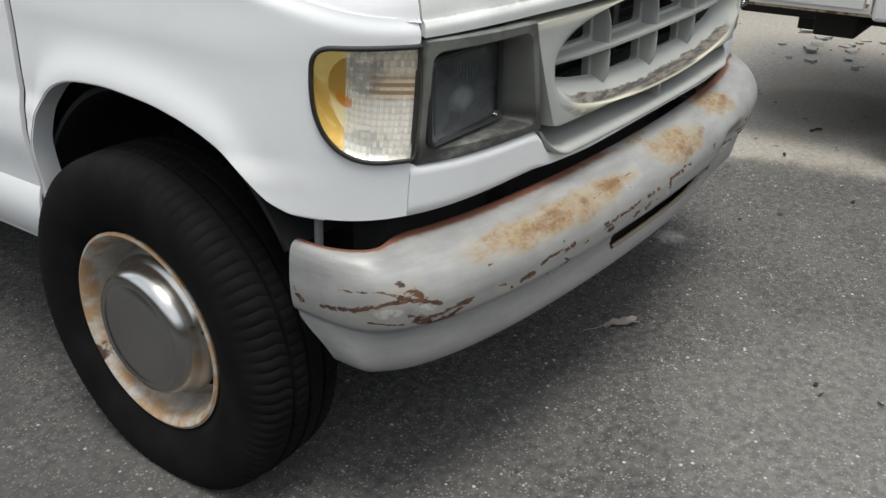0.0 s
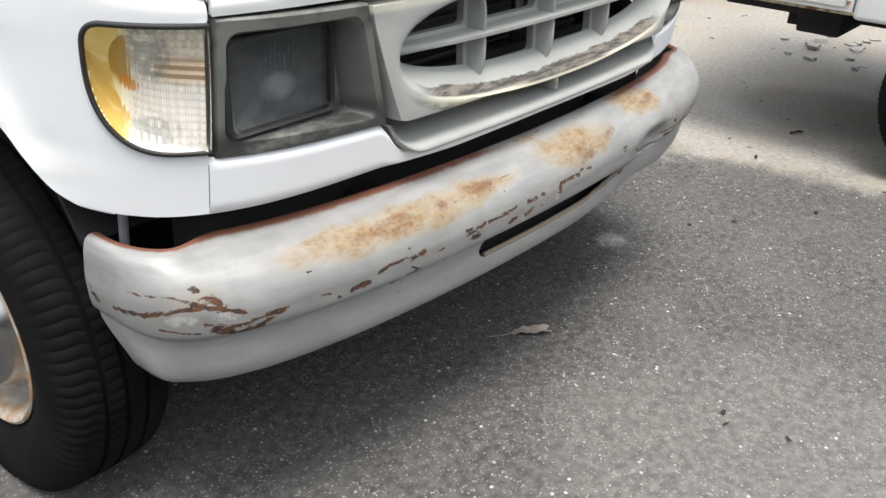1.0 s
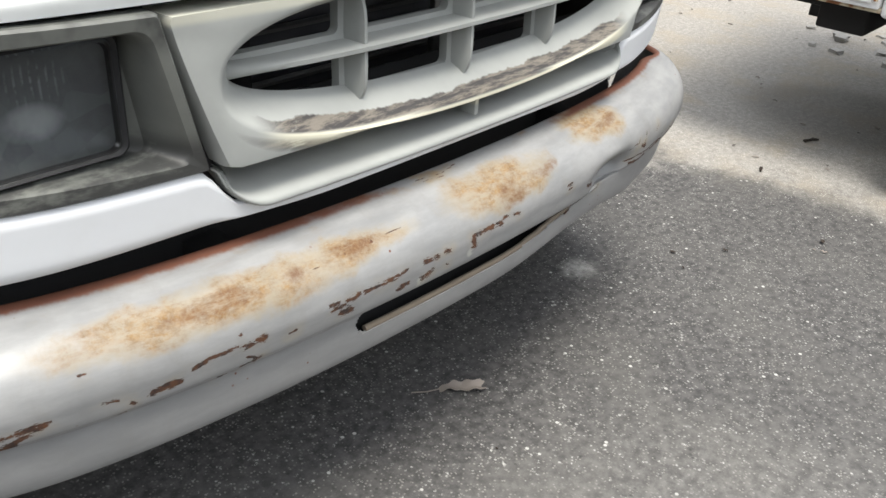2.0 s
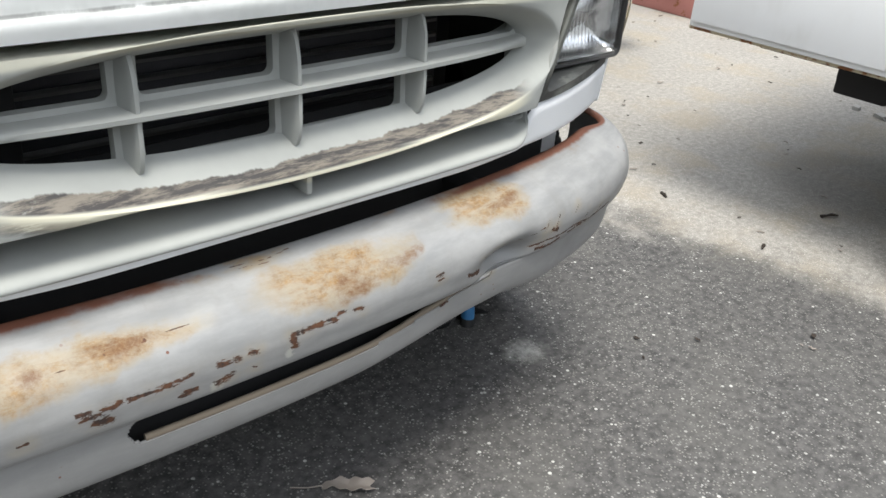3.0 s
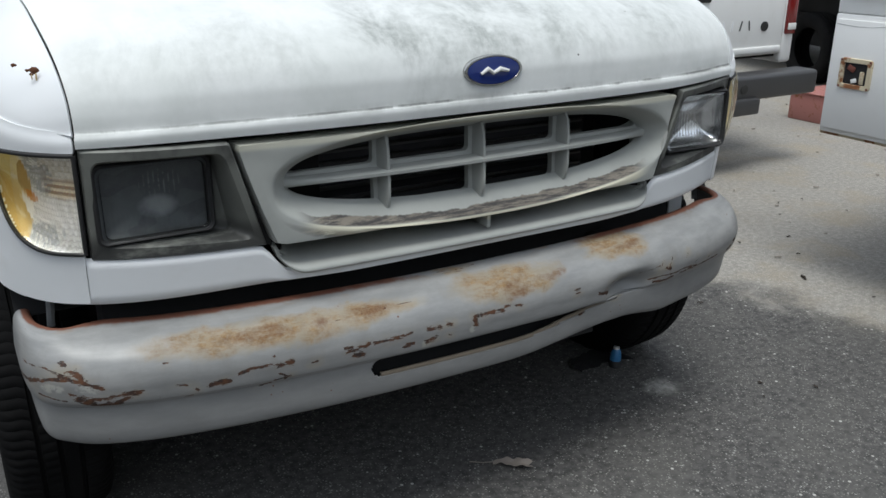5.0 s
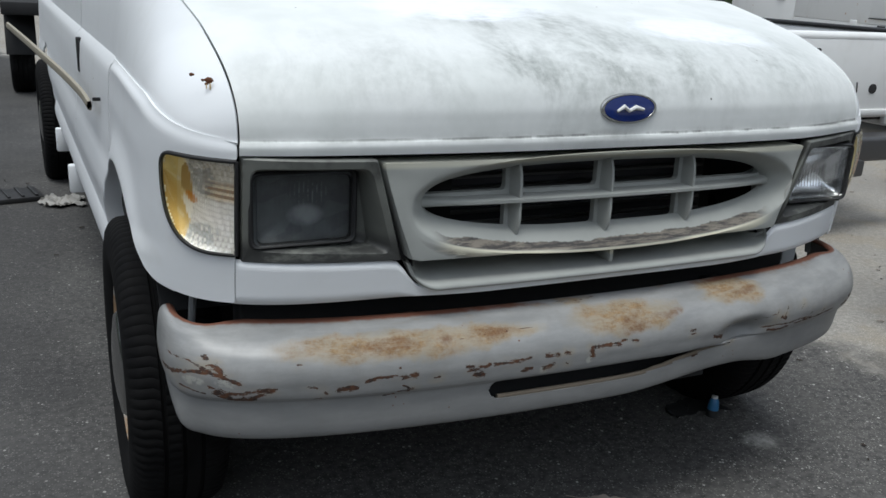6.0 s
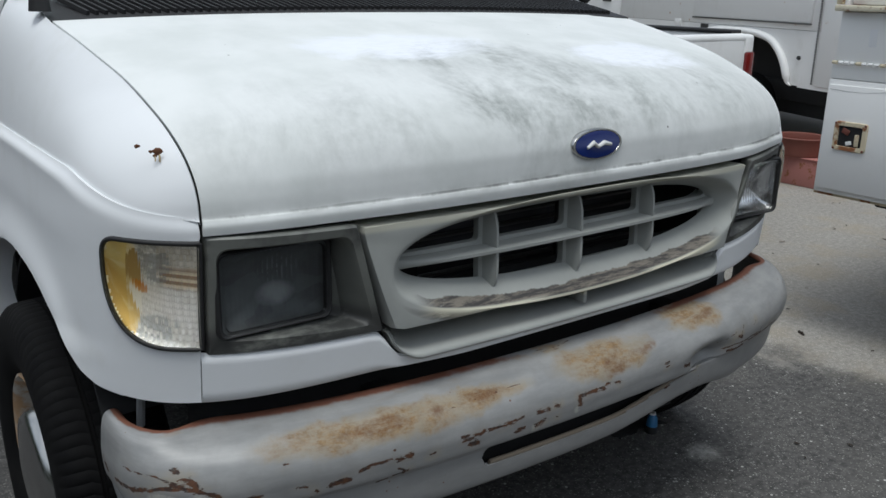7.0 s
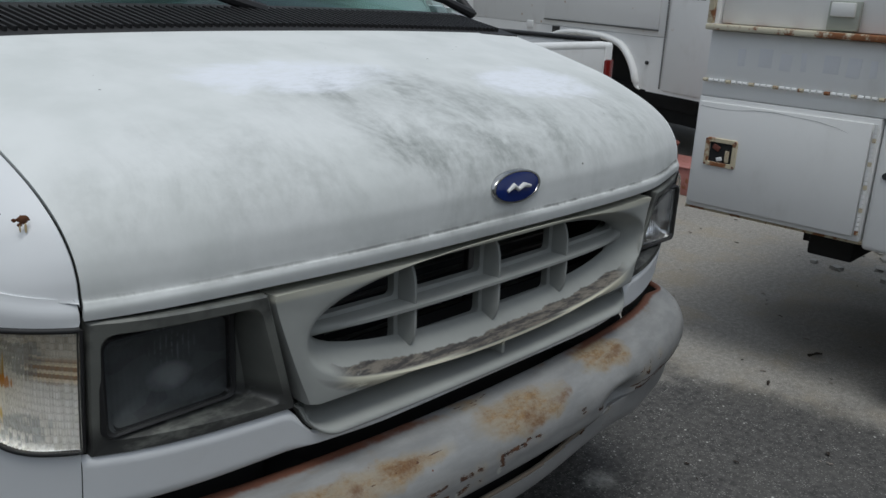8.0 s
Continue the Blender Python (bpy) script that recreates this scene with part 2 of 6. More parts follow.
    rust = g.most(bloom, scratch, edge)
    g.set(Base_Color=colour, Roughness=g.math("ADD", g.math("MULTIPLY", rust, 0.35), g.math("ADD", 0.33, g.math("MULTIPLY", n1, 0.12))), Metallic=0.0)
    g.bump(g.math("SUBTRACT", g.math("MULTIPLY", n2, 0.25), g.math("MULTIPLY", g.most(scratch, g.math("MULTIPLY", core, 0.4)), 0.8)), 0.35, 0.002)
    return g.mat


def make_grille_plastic():
    """Faded grey plastic, scuffed black along the lower rim of the opening."""
    g = Graph("grille_grey_plastic")
    co = g.coord()
    x, y, z = g.xyz(co)
    wide, fine = g.noise(5, 5), g.noise(180, 3)
    base = g.mix(g.step(wide, 0.3, 0.7), (0.375, 0.385, 0.365), (0.305, 0.315, 0.30))
    t = g.math("DIVIDE", g.math("ABSOLUTE", g.math("SUBTRACT", x, 0.034)), 0.505)
    rim = g.math("SUBTRACT", 0.867, g.math("MULTIPLY", 0.105, g.math("POWER", g.math("SUBTRACT", 1.0, g.math("POWER", t, 2.5), clamp=True), 0.4)))
    dz = g.math("SUBTRACT", z, rim)
    stretched = g.noise(22, 7, 0.72, g.scaled(co, 0.6, 1, 2.2), 0.3)
    wave = g.math("MULTIPLY", g.math("SUBTRACT", g.noise(9, 5, 0.66, g.scaled(co, 1.3, 0.2, 0.4)), 0.5), 0.026)
    inside = g.step(g.blob(x, 0.0, 0.03, 0.0, 0.46, 1.0), 0.0, 0.25)
    high = g.math("ADD", 0.019, wave)
    smear = g.math("MULTIPLY", g.math("MULTIPLY", g.step(dz, 0.003, 0.007), g.step(g.math("SUBTRACT", dz, high), 0.0015, -0.0010)), inside)
    smear = g.math("MULTIPLY", smear, g.step(stretched, 0.20, 0.36))
    patch = g.math("MULTIPLY", g.blob(x, dz, -0.36, -0.012, 0.10, 0.011), g.step(stretched, 0.34, 0.48))
    smear = g.most(smear, g.math("MULTIPLY", patch, 0.7))
    pale = g.math("MULTIPLY", g.math("MULTIPLY", g.step(dz, 0.007, 0.003), g.step(dz, -0.018, -0.010)), g.math("MULTIPLY", inside, 0.75))
    colour = g.mix(pale, base, (0.60, 0.57, 0.44))
    colour = g.mix(g.math("MULTIPLY", smear, 0.9), colour, g.mix(g.step(g.noise(34, 7, 0.75, g.scaled(co, 0.3, 1, 3.0), 0.2), 0.42, 0.60), (0.028, 0.023, 0.024), (0.19, 0.165, 0.135)))
    pale_top = g.math("MULTIPLY", g.step(z, 0.957, 0.966), 0.55)
    colour = g.mix(pale_top, colour, (0.60, 0.58, 0.46))
    g.set(Base_Color=colour, Roughness=g.math("ADD", 0.6, g.math("MULTIPLY", wide, 0.25)), Specular_IOR_Level=0.25)
    g.bump(g.math("ADD", g.math("MULTIPLY", fine, 0.3), g.math("MULTIPLY", smear, g.noise(40, 3))), 0.10, 0.002)
    return g.mat


def make_bezel_plastic():
    """Darker grey lamp-surround plastic, sooty low in its recess, its floor and top toned darker."""
    g = Graph("bezel_grey_plastic")
    co = g.coord()
    x, y, z = g.xyz(co)
    wide = g.noise(8, 5)
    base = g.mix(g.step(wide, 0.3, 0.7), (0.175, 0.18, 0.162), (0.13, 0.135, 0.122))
    soot_dark = g.math("MULTIPLY", g.step(g.noise(18, 5, 0.65, g.scaled(co, 0.6, 1, 1.5)), 0.34, 0.52), g.step(z, 0.84, 0.80))
    soot_dark = g.most(soot_dark, g.math("MULTIPLY", g.step(z, 0.930, 0.955), g.step(g.noise(11, 4, 0.6), 0.40, 0.62)), g.math("MULTIPLY", g.step(x, 0.55, 0.72), g.step(g.noise(13, 5, 0.7), 0.32, 0.50)))
    colour = g.mix(g.math("MULTIPLY", soot_dark, 0.85), base, (0.03, 0.03, 0.03))
    g.set(Base_Color=colour, Roughness=0.5)
    g.bump(g.noise(170, 3), 0.06, 0.002)
    return g.mat


def make_asphalt():
    """Worn asphalt with pale aggregate, and a dusty concrete stretch beside it."""
    g = Graph("asphalt_and_dust")
    co = g.coord()
    x, y, z = g.xyz(co)
    grit, mid, wide, huge = g.noise(220, 4, 0.7), g.noise(40, 5, 0.65), g.noise(3.0, 6, 0.6), g.noise(0.5, 4)
    cell = g.voronoi(150, out="Color")
    pick, _, _ = g.xyz(cell)
    stone = g.math("MULTIPLY", g.step(g.voronoi(150), 0.46, 0.26), g.step(pick, 0.55, 0.95))
    tar = g.mix(g.step(mid, 0.28, 0.75), (0.040, 0.039, 0.039), (0.125, 0.121, 0.117))
    tar = g.mix(g.math("MULTIPLY", g.step(wide, 0.4, 0.75), 0.5), tar, (0.12, 0.116, 0.108))
    # a worn, paler patch before the van, with daylight beyond its shadow toned in
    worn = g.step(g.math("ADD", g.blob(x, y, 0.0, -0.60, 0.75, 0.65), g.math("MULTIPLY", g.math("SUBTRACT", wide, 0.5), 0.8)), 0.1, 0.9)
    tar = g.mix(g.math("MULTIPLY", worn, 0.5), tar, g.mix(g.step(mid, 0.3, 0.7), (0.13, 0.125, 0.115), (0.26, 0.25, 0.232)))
    tar = g.mix(g.math("MULTIPLY", stone, 0.5), tar, (0.36, 0.345, 0.32))
    spark = g.math("MULTIPLY", g.math("MULTIPLY", g.step(g.voronoi(85), 0.34, 0.16), g.step(grit, 0.42, 0.62)), g.step(g.noise(23, 2), 0.44, 0.60))
    tar = g.mix(g.math("MULTIPLY", spark, 0.6), tar, (0.70, 0.69, 0.66))
    gravel = g.math("MULTIPLY", g.step(g.voronoi(34), 0.17, 0.11), g.step(g.noise(11, 3), 0.50, 0.62))
    tar = g.mix(g.math("MULTIPLY", gravel, 0.85), tar, (0.58, 0.57, 0.54))
    pit = g.math("MULTIPLY", g.step(g.voronoi(46, g.scaled(co, 1, 1, 1, (5.3, 2.2, 0))), 0.2, 0.1), g.step(g.noise(9, 3), 0.45, 0.6))
    tar = g.mix(g.math("MULTIPLY", pit, 0.45), tar, (0.015, 0.015, 0.015))
    # the tar is toned darker towards -x, along a ragged border
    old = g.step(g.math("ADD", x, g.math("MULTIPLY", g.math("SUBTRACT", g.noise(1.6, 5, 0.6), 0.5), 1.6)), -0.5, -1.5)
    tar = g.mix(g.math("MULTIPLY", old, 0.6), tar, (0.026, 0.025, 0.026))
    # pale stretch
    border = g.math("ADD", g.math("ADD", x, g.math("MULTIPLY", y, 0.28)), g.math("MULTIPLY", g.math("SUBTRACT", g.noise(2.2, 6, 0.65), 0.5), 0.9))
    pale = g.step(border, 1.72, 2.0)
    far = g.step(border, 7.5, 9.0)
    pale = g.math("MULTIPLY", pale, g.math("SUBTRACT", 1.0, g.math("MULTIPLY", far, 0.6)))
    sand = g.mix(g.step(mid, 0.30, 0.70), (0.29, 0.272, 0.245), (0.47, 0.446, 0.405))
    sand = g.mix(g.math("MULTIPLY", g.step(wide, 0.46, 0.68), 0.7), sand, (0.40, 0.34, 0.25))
    sand = g.mix(g.math("MULTIPLY", g.step(grit, 0.40, 0.60), 0.62), sand, (0.19, 0.18, 0.165))
    sand = g.mix(g.math("MULTIPLY", stone, 0.6), sand, (0.58, 0.56, 0.52))
    sand = g.mix(g.math("MULTIPLY", spark, 0.35), sand, (0.62, 0.6, 0.55))
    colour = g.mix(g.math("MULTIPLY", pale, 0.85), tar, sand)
    # spilt paint by the van's front corner; oily ground with truck shadow toned in
    spill = g.step(g.math("MULTIPLY", g.blob(x, y, 0.82, 0.275, 0.10, 0.08), g.noise(34, 6, 0.75)), 0.20, 0.60)
    colour = g.mix(g.math("MULTIPLY", spill, 0.6), colour, (0.55, 0.54, 0.50))
    oil_shade = g.step(g.math("MULTIPLY", g.blob(x, y, 2.75, 0.2, 0.5, 0.55), g.math("ADD", 0.5, mid)), 0.1, 0.75)
    colour = g.mix(g.math("MULTIPLY", oil_shade, 0.4), colour, (0.06, 0.055, 0.05))
    colour = g.mix(g.math("MULTIPLY", g.step(huge, 0.45, 0.7), 0.25), colour, (0.10, 0.098, 0.095))
    g.set(Base_Color=colour, Roughness=g.math("ADD", 0.72, g.math("MULTIPLY", mid, 0.2)), Specular_IOR_Level=0.3)
    height = g.math("ADD", g.math("MULTIPLY", grit, 0.6), g.math("ADD", g.math("MULTIPLY", stone, 0.5), g.math("MULTIPLY", mid, 0.5)))
    g.bump(height, 0.4, 0.005)
    return g.mat


def make_steel_wheel():
    """White steel wheel, rusting at the rim."""
    g = Graph("wheel_rusty_white_steel")
    co = g.coord()
    x, y, z = g.xyz(co)
    n1, n2 = g.noise(26, 5, 0.65), g.noise(90, 4, 0.7)
    out = g.step(g.math("ABSOLUTE", x), 0.935, 0.962)
    rust = g.math("MULTIPLY", g.step(n1, 0.36, 0.6), g.math("ADD", 0.25, g.math("MULTIPLY", out, 0.75)))
    base = g.mix(g.step(n1, 0.3, 0.7), (0.44, 0.42, 0.38), (0.33, 0.31, 0.28))
    colour = g.mix(g.math("MULTIPLY", rust, 0.75), base, g.mix(n2, (0.46, 0.27, 0.10), (0.30, 0.15, 0.06)))
    dark = g.math("MULTIPLY", g.step(g.noise(12, 4, 0.6), 0.64, 0.70), out)
    colour = g.mix(dark, colour, (0.06, 0.03, 0.02))
    g.set(Base_Color=colour, Roughness=g.math("ADD", 0.42, g.math("MULTIPLY", rust, 0.4)))
    g.bump(n2, 0.12, 0.002)
    return g.mat


def make_rubber():
    g = Graph("tyre_rubber")
    n1, n2 = g.noise(9, 5, 0.6), g.noise(120, 3)
    g.set(Base_Color=g.mix(g.step(n1, 0.3, 0.75), (0.004, 0.004, 0.0045), (0.010, 0.0098, 0.0098)), Roughness=g.math("ADD", 0.72, g.math("MULTIPLY", n1, 0.2)), Specular_IOR_Level=0.12)
    g.bump(n2, 0.08, 0.002)
    return g.mat


def make_glass(name, colour=(1, 1, 1), rough=0.02, ribs=None, ior=1.45):
    g = Graph(name)
    g.set(Base_Color=colour, Roughness=rough, Transmission_Weight=1.0, IOR=ior)
    if ribs:
        co = g.coord("UV")
        u, v, _ = g.xyz(co)
        wave = g.math("SINE", g.math("MULTIPLY", u, ribs * 2 * math.pi))
        rows = g.math("FRACT", g.math("MULTIPLY", v, 95.0))
        g.bump(g.math("ADD", wave, g.math("MULTIPLY", rows, 0.8)), 0.3, 0.0008)
    return g.mat


def make_truck_paint(name, base=(0.82, 0.82, 0.81)):
    """Old white truck paint with rust stains and scuffs."""
    g = Graph(name)
    co = g.coord()
    n1, n2, n3 = g.noise(3, 5), g.noise(30, 5, 0.65), g.noise(9, 4, 0.6, g.scaled(co, 1, 1, 0.35))
    dirt = g.math("MULTIPLY", g.step(n1, 0.45, 0.75), g.step(n3, 0.4, 0.7))
    colour = g.mix(g.math("MULTIPLY", dirt, 0.4), base, (0.52, 0.50, 0.45))
    stain = g.math("MULTIPLY", g.step(g.voronoi(4.2), 0.09, 0.02), g.step(n2, 0.4, 0.6))
    colour = g.mix(g.math("MULTIPLY", stain, 0.8), colour, (0.40, 0.22, 0.08))
    g.set(Base_Color=colour, Roughness=g.math("ADD", 0.32, g.math("MULTIPLY", n1, 0.25)), Coat_Weight=0.15)
    g.bump(n2, 0.03, 0.002)
    return g.mat


def make_rusty(name, amount=0.5, paint=(0.66, 0.63, 0.55), bare=None):
    """Flaking paint over rust; bare: the two y between which it rusts through."""
    g = Graph(name)
    n1, n2 = g.noise(14, 6, 0.7), g.noise(70, 4, 0.7)
    if bare:
        n1 = g.math("ADD", n1, g.step(g.xyz(g.coord())[1], bare[0], bare[1], 0.0, 0.16))
    mask = g.step(n1, 0.62 - 0.3 * amount, 0.72 - 0.3 * amount)
    colour = g.mix(mask, paint, g.mix(n2, (0.33, 0.13, 0.045), (0.16, 0.065, 0.03)))
    g.set(Base_Color=colour, Roughness=g.math("ADD", 0.45, g.math("MULTIPLY", mask, 0.35)))
    g.bump(g.math("ADD", mask, n2), 0.25, 0.002)
    return g.mat


def make_foliage():
    g = Graph("distant_foliage")
    n1, n2 = g.noise(1.3, 6, 0.7), g.noise(5, 5, 0.7)
    g.set(Base_Color=g.mix(g.step(n1, 0.35, 0.65), (0.018, 0.03, 0.012), g.mix(n2, (0.05, 0.085, 0.03), (0.09, 0.12, 0.05))), Roughness=0.8)
    g.bump(n2, 0.9, 0.4)
    return g.mat


def make_dark_reflector():
    """Headlamp reflector with its dark reflection and a hazy glow painted in, and faint upright flutes."""
    g = Graph("headlamp_dark_reflector")
    co = g.coord()
    x, y, z = g.xyz(co)
    wide, fine = g.noise(22, 5, 0.6), g.noise(90, 4, 0.6)
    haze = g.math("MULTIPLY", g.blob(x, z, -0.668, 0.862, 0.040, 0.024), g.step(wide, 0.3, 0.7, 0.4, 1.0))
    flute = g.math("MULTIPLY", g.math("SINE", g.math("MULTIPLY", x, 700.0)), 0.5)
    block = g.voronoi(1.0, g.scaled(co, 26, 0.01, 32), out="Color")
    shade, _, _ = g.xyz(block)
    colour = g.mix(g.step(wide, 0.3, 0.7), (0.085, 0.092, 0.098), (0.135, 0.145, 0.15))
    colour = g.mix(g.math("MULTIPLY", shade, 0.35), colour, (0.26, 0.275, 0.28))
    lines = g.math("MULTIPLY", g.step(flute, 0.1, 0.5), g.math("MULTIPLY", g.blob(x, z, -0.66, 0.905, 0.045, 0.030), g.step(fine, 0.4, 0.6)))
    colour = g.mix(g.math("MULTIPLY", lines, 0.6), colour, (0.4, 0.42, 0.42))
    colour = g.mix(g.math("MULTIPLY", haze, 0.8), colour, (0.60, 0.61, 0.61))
    g.set(Base_Color=colour, Roughness=0.5, Metallic=0.2)
    g.bump(g.math("ADD", flute, fine), 0.12, 0.001)
    return g.mat


def make_bright_reflector():
    """Silvered headlamp bowl seen through flutes: its bright and dark reflections painted in as blocks."""
    g = Graph("headlamp_silver_reflector")
    x, y, z = g.xyz(g.coord())
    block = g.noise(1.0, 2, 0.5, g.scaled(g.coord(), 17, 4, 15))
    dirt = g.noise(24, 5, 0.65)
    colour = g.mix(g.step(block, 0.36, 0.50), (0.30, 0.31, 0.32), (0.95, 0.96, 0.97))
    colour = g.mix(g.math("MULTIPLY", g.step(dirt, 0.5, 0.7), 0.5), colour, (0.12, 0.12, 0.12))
    flute = g.math("SINE", g.math("MULTIPLY", x, 620.0))
    g.set(Base_Color=colour, Roughness=0.2, Metallic=0.9)
    g.bump(g.math("ADD", g.math("MULTIPLY", flute, 0.12), g.math("MULTIPLY", block, 3.0)), 0.4, 0.003)
    return g.mat


def make_signal_reflector():
    """Silvered corner-lamp bowl behind prisms, its reflections painted in as tones and amber bands. Its UV runs from
    the bezel outwards and from bottom to top.
    """
    g = Graph("signal_reflector")
    uv = g.coord("UV")
    a, v, _ = g.xyz(uv)
    wide = g.noise(7, 4, 0.6, uv)
    wob = g.math("MULTIPLY", g.math("SUBTRACT", wide, 0.5), 0.10)
    # each little prism gets a painted tone for what it throws back
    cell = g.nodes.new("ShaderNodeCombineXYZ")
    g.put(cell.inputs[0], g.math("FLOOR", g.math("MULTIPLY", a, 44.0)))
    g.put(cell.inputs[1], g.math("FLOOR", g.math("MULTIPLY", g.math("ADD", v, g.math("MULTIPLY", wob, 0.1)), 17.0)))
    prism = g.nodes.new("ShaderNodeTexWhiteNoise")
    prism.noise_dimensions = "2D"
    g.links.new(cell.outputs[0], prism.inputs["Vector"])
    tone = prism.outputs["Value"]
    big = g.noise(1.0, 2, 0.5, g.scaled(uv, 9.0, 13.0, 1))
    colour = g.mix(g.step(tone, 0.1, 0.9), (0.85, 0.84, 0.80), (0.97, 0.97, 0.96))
    # rows of amber and brown paint the ground's reflection above the middle, fading outwards
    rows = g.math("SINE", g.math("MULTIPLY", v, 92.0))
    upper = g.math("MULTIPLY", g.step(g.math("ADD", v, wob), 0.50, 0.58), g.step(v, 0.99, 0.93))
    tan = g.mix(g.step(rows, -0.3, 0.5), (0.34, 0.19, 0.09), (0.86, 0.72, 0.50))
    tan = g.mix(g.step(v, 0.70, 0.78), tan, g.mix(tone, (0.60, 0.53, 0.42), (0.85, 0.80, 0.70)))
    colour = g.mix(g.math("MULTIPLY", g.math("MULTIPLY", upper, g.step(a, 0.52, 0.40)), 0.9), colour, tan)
    # slate patches painted where the bowl reflects something dark
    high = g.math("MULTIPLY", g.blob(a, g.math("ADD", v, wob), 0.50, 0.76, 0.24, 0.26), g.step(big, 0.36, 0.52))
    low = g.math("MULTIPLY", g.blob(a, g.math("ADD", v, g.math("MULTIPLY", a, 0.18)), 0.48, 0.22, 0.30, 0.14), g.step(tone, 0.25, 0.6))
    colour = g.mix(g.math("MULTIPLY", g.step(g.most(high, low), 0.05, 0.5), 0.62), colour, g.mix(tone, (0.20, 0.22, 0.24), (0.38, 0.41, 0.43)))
    # a white slanting band, the bowl's bright reflection as colour
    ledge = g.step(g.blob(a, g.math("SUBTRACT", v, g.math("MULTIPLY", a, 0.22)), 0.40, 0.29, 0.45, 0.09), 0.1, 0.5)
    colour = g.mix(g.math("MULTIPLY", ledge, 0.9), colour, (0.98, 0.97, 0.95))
    # each row of prisms has its shaded foot put into the colour
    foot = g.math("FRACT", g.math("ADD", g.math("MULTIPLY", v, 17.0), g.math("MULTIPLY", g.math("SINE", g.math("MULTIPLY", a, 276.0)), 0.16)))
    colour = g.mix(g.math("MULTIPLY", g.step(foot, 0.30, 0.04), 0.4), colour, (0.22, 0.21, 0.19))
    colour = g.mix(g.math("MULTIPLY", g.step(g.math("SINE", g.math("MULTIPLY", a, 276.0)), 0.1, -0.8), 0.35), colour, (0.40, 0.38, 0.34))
    # the amber end: honey yellow, with a brown and white reflected dome painted in
    end = g.step(a, 0.67, 0.70)
    dome = g.step(g.blob(a, g.math("ADD", v, g.math("MULTIPLY", wob, 0.3)), 0.64, 0.55, 0.25, 0.36), 0.02, 0.08)
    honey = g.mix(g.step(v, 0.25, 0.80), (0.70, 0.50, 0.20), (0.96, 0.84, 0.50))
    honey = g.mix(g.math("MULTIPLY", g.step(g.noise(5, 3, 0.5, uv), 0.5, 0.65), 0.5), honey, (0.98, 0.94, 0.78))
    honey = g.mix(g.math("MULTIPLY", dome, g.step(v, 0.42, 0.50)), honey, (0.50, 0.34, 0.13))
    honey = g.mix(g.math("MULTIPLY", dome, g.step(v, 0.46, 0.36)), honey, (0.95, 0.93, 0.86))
    colour = g.mix(end, colour, honey)
    spot = g.step(g.blob(a, v, 0.71, 0.46, 0.12, 0.07), 0.1, 0.6)
    colour = g.mix(g.math("MULTIPLY", spot, 0.8), colour, (0.66, 0.25, 0.03))
    ribs = g.math("MULTIPLY", g.math("SINE", g.math("MULTIPLY", a, 276.0)), g.step(a, 0.70, 0.66))
    steps = g.math("MULTIPLY", g.math("FRACT", g.math("MULTIPLY", v, 17.0)), g.step(a, 0.70, 0.66))
    g.set(Base_Color=colour, Roughness=0.22, Metallic=0.3)
    g.bump(g.math("ADD", g.math("MULTIPLY", steps, 1.2), g.math("MULTIPLY", ribs, 0.6)), 0.35, 0.0018)
    return g.mat


M_VAN = make_van_paint()
M_HOOD = make_hood_paint()
M_BUMPER = make_bumper_paint()
M_GRILLE = make_grille_plastic()
M_BEZEL = make_bezel_plastic()
M_GROUND = make_asphalt()
M_WHEEL = make_steel_wheel()
M_RUBBER = make_rubber()
M_TRUCK = make_truck_paint("truck_white_paint")
M_TRUCK2 = make_truck_paint("truck_white_paint_far", (0.80, 0.80, 0.79))
M_RUSTY = make_rusty("ledge_rusty_paint", 0.46, (0.60, 0.53, 0.38))
M_LEDGE = make_rusty("ledge_rusting_through", 0.40, (0.62, 0.57, 0.44), (0.34, 0.12))
M_LATCH = plain("latch_grey_green", (0.34, 0.36, 0.32), 0.5, amount=0.3)
M_BLACK = plain("underbody_black", (0.012, 0.012, 0.013), 0.8, amount=0.3)
M_GASKET = plain("rubber_gasket", (0.016, 0.016, 0.017), 0.6, amount=0.2)
M_TRIM = plain("black_trim_plastic", (0.019, 0.0185, 0.0195), 0.55, amount=0.25, bump=0.1)
# disc darker than the rim: the recess shade is put into its colour
M_DISC = plain("wheel_disc_shaded", (0.24, 0.23, 0.21), 0.5, 0.3, 60, 0.3, 0.1)
M_GALV = plain("galvanised_strut", (0.36, 0.37, 0.38), 0.45, 0.4, 60, 0.2, 0.05)
M_CHROME = plain("hubcap_chrome", (0.45, 0.45, 0.44), 0.24, 1.0, 40, 0.12, 0.02)
M_DARK_LAMP = make_dark_reflector()
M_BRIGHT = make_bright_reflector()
M_CREAM = plain("signal_yellowed_reflector", (0.84, 0.77, 0.56), 0.3, 0.0, 60, 0.1, 0.03)
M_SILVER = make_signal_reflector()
M_STEEL = plain("grey_steel", (0.22, 0.22, 0.22), 0.45, 1.0, 60, 0.2, 0.05)
M_GLASS = make_glass("lamp_hazy_glass", (0.80, 0.84, 0.86), 0.08)
M_CLEAR = make_glass("lamp_clear_glass", (0.97, 0.98, 0.98), 0.03)
M_LENS = make_glass("signal_clear_lens", (1.0, 0.99, 0.96), 0.02, 190, 1.12)
M_AMBER = make_glass("signal_amber_lens", (1.0, 0.93, 0.68), 0.06, None, 1.12)
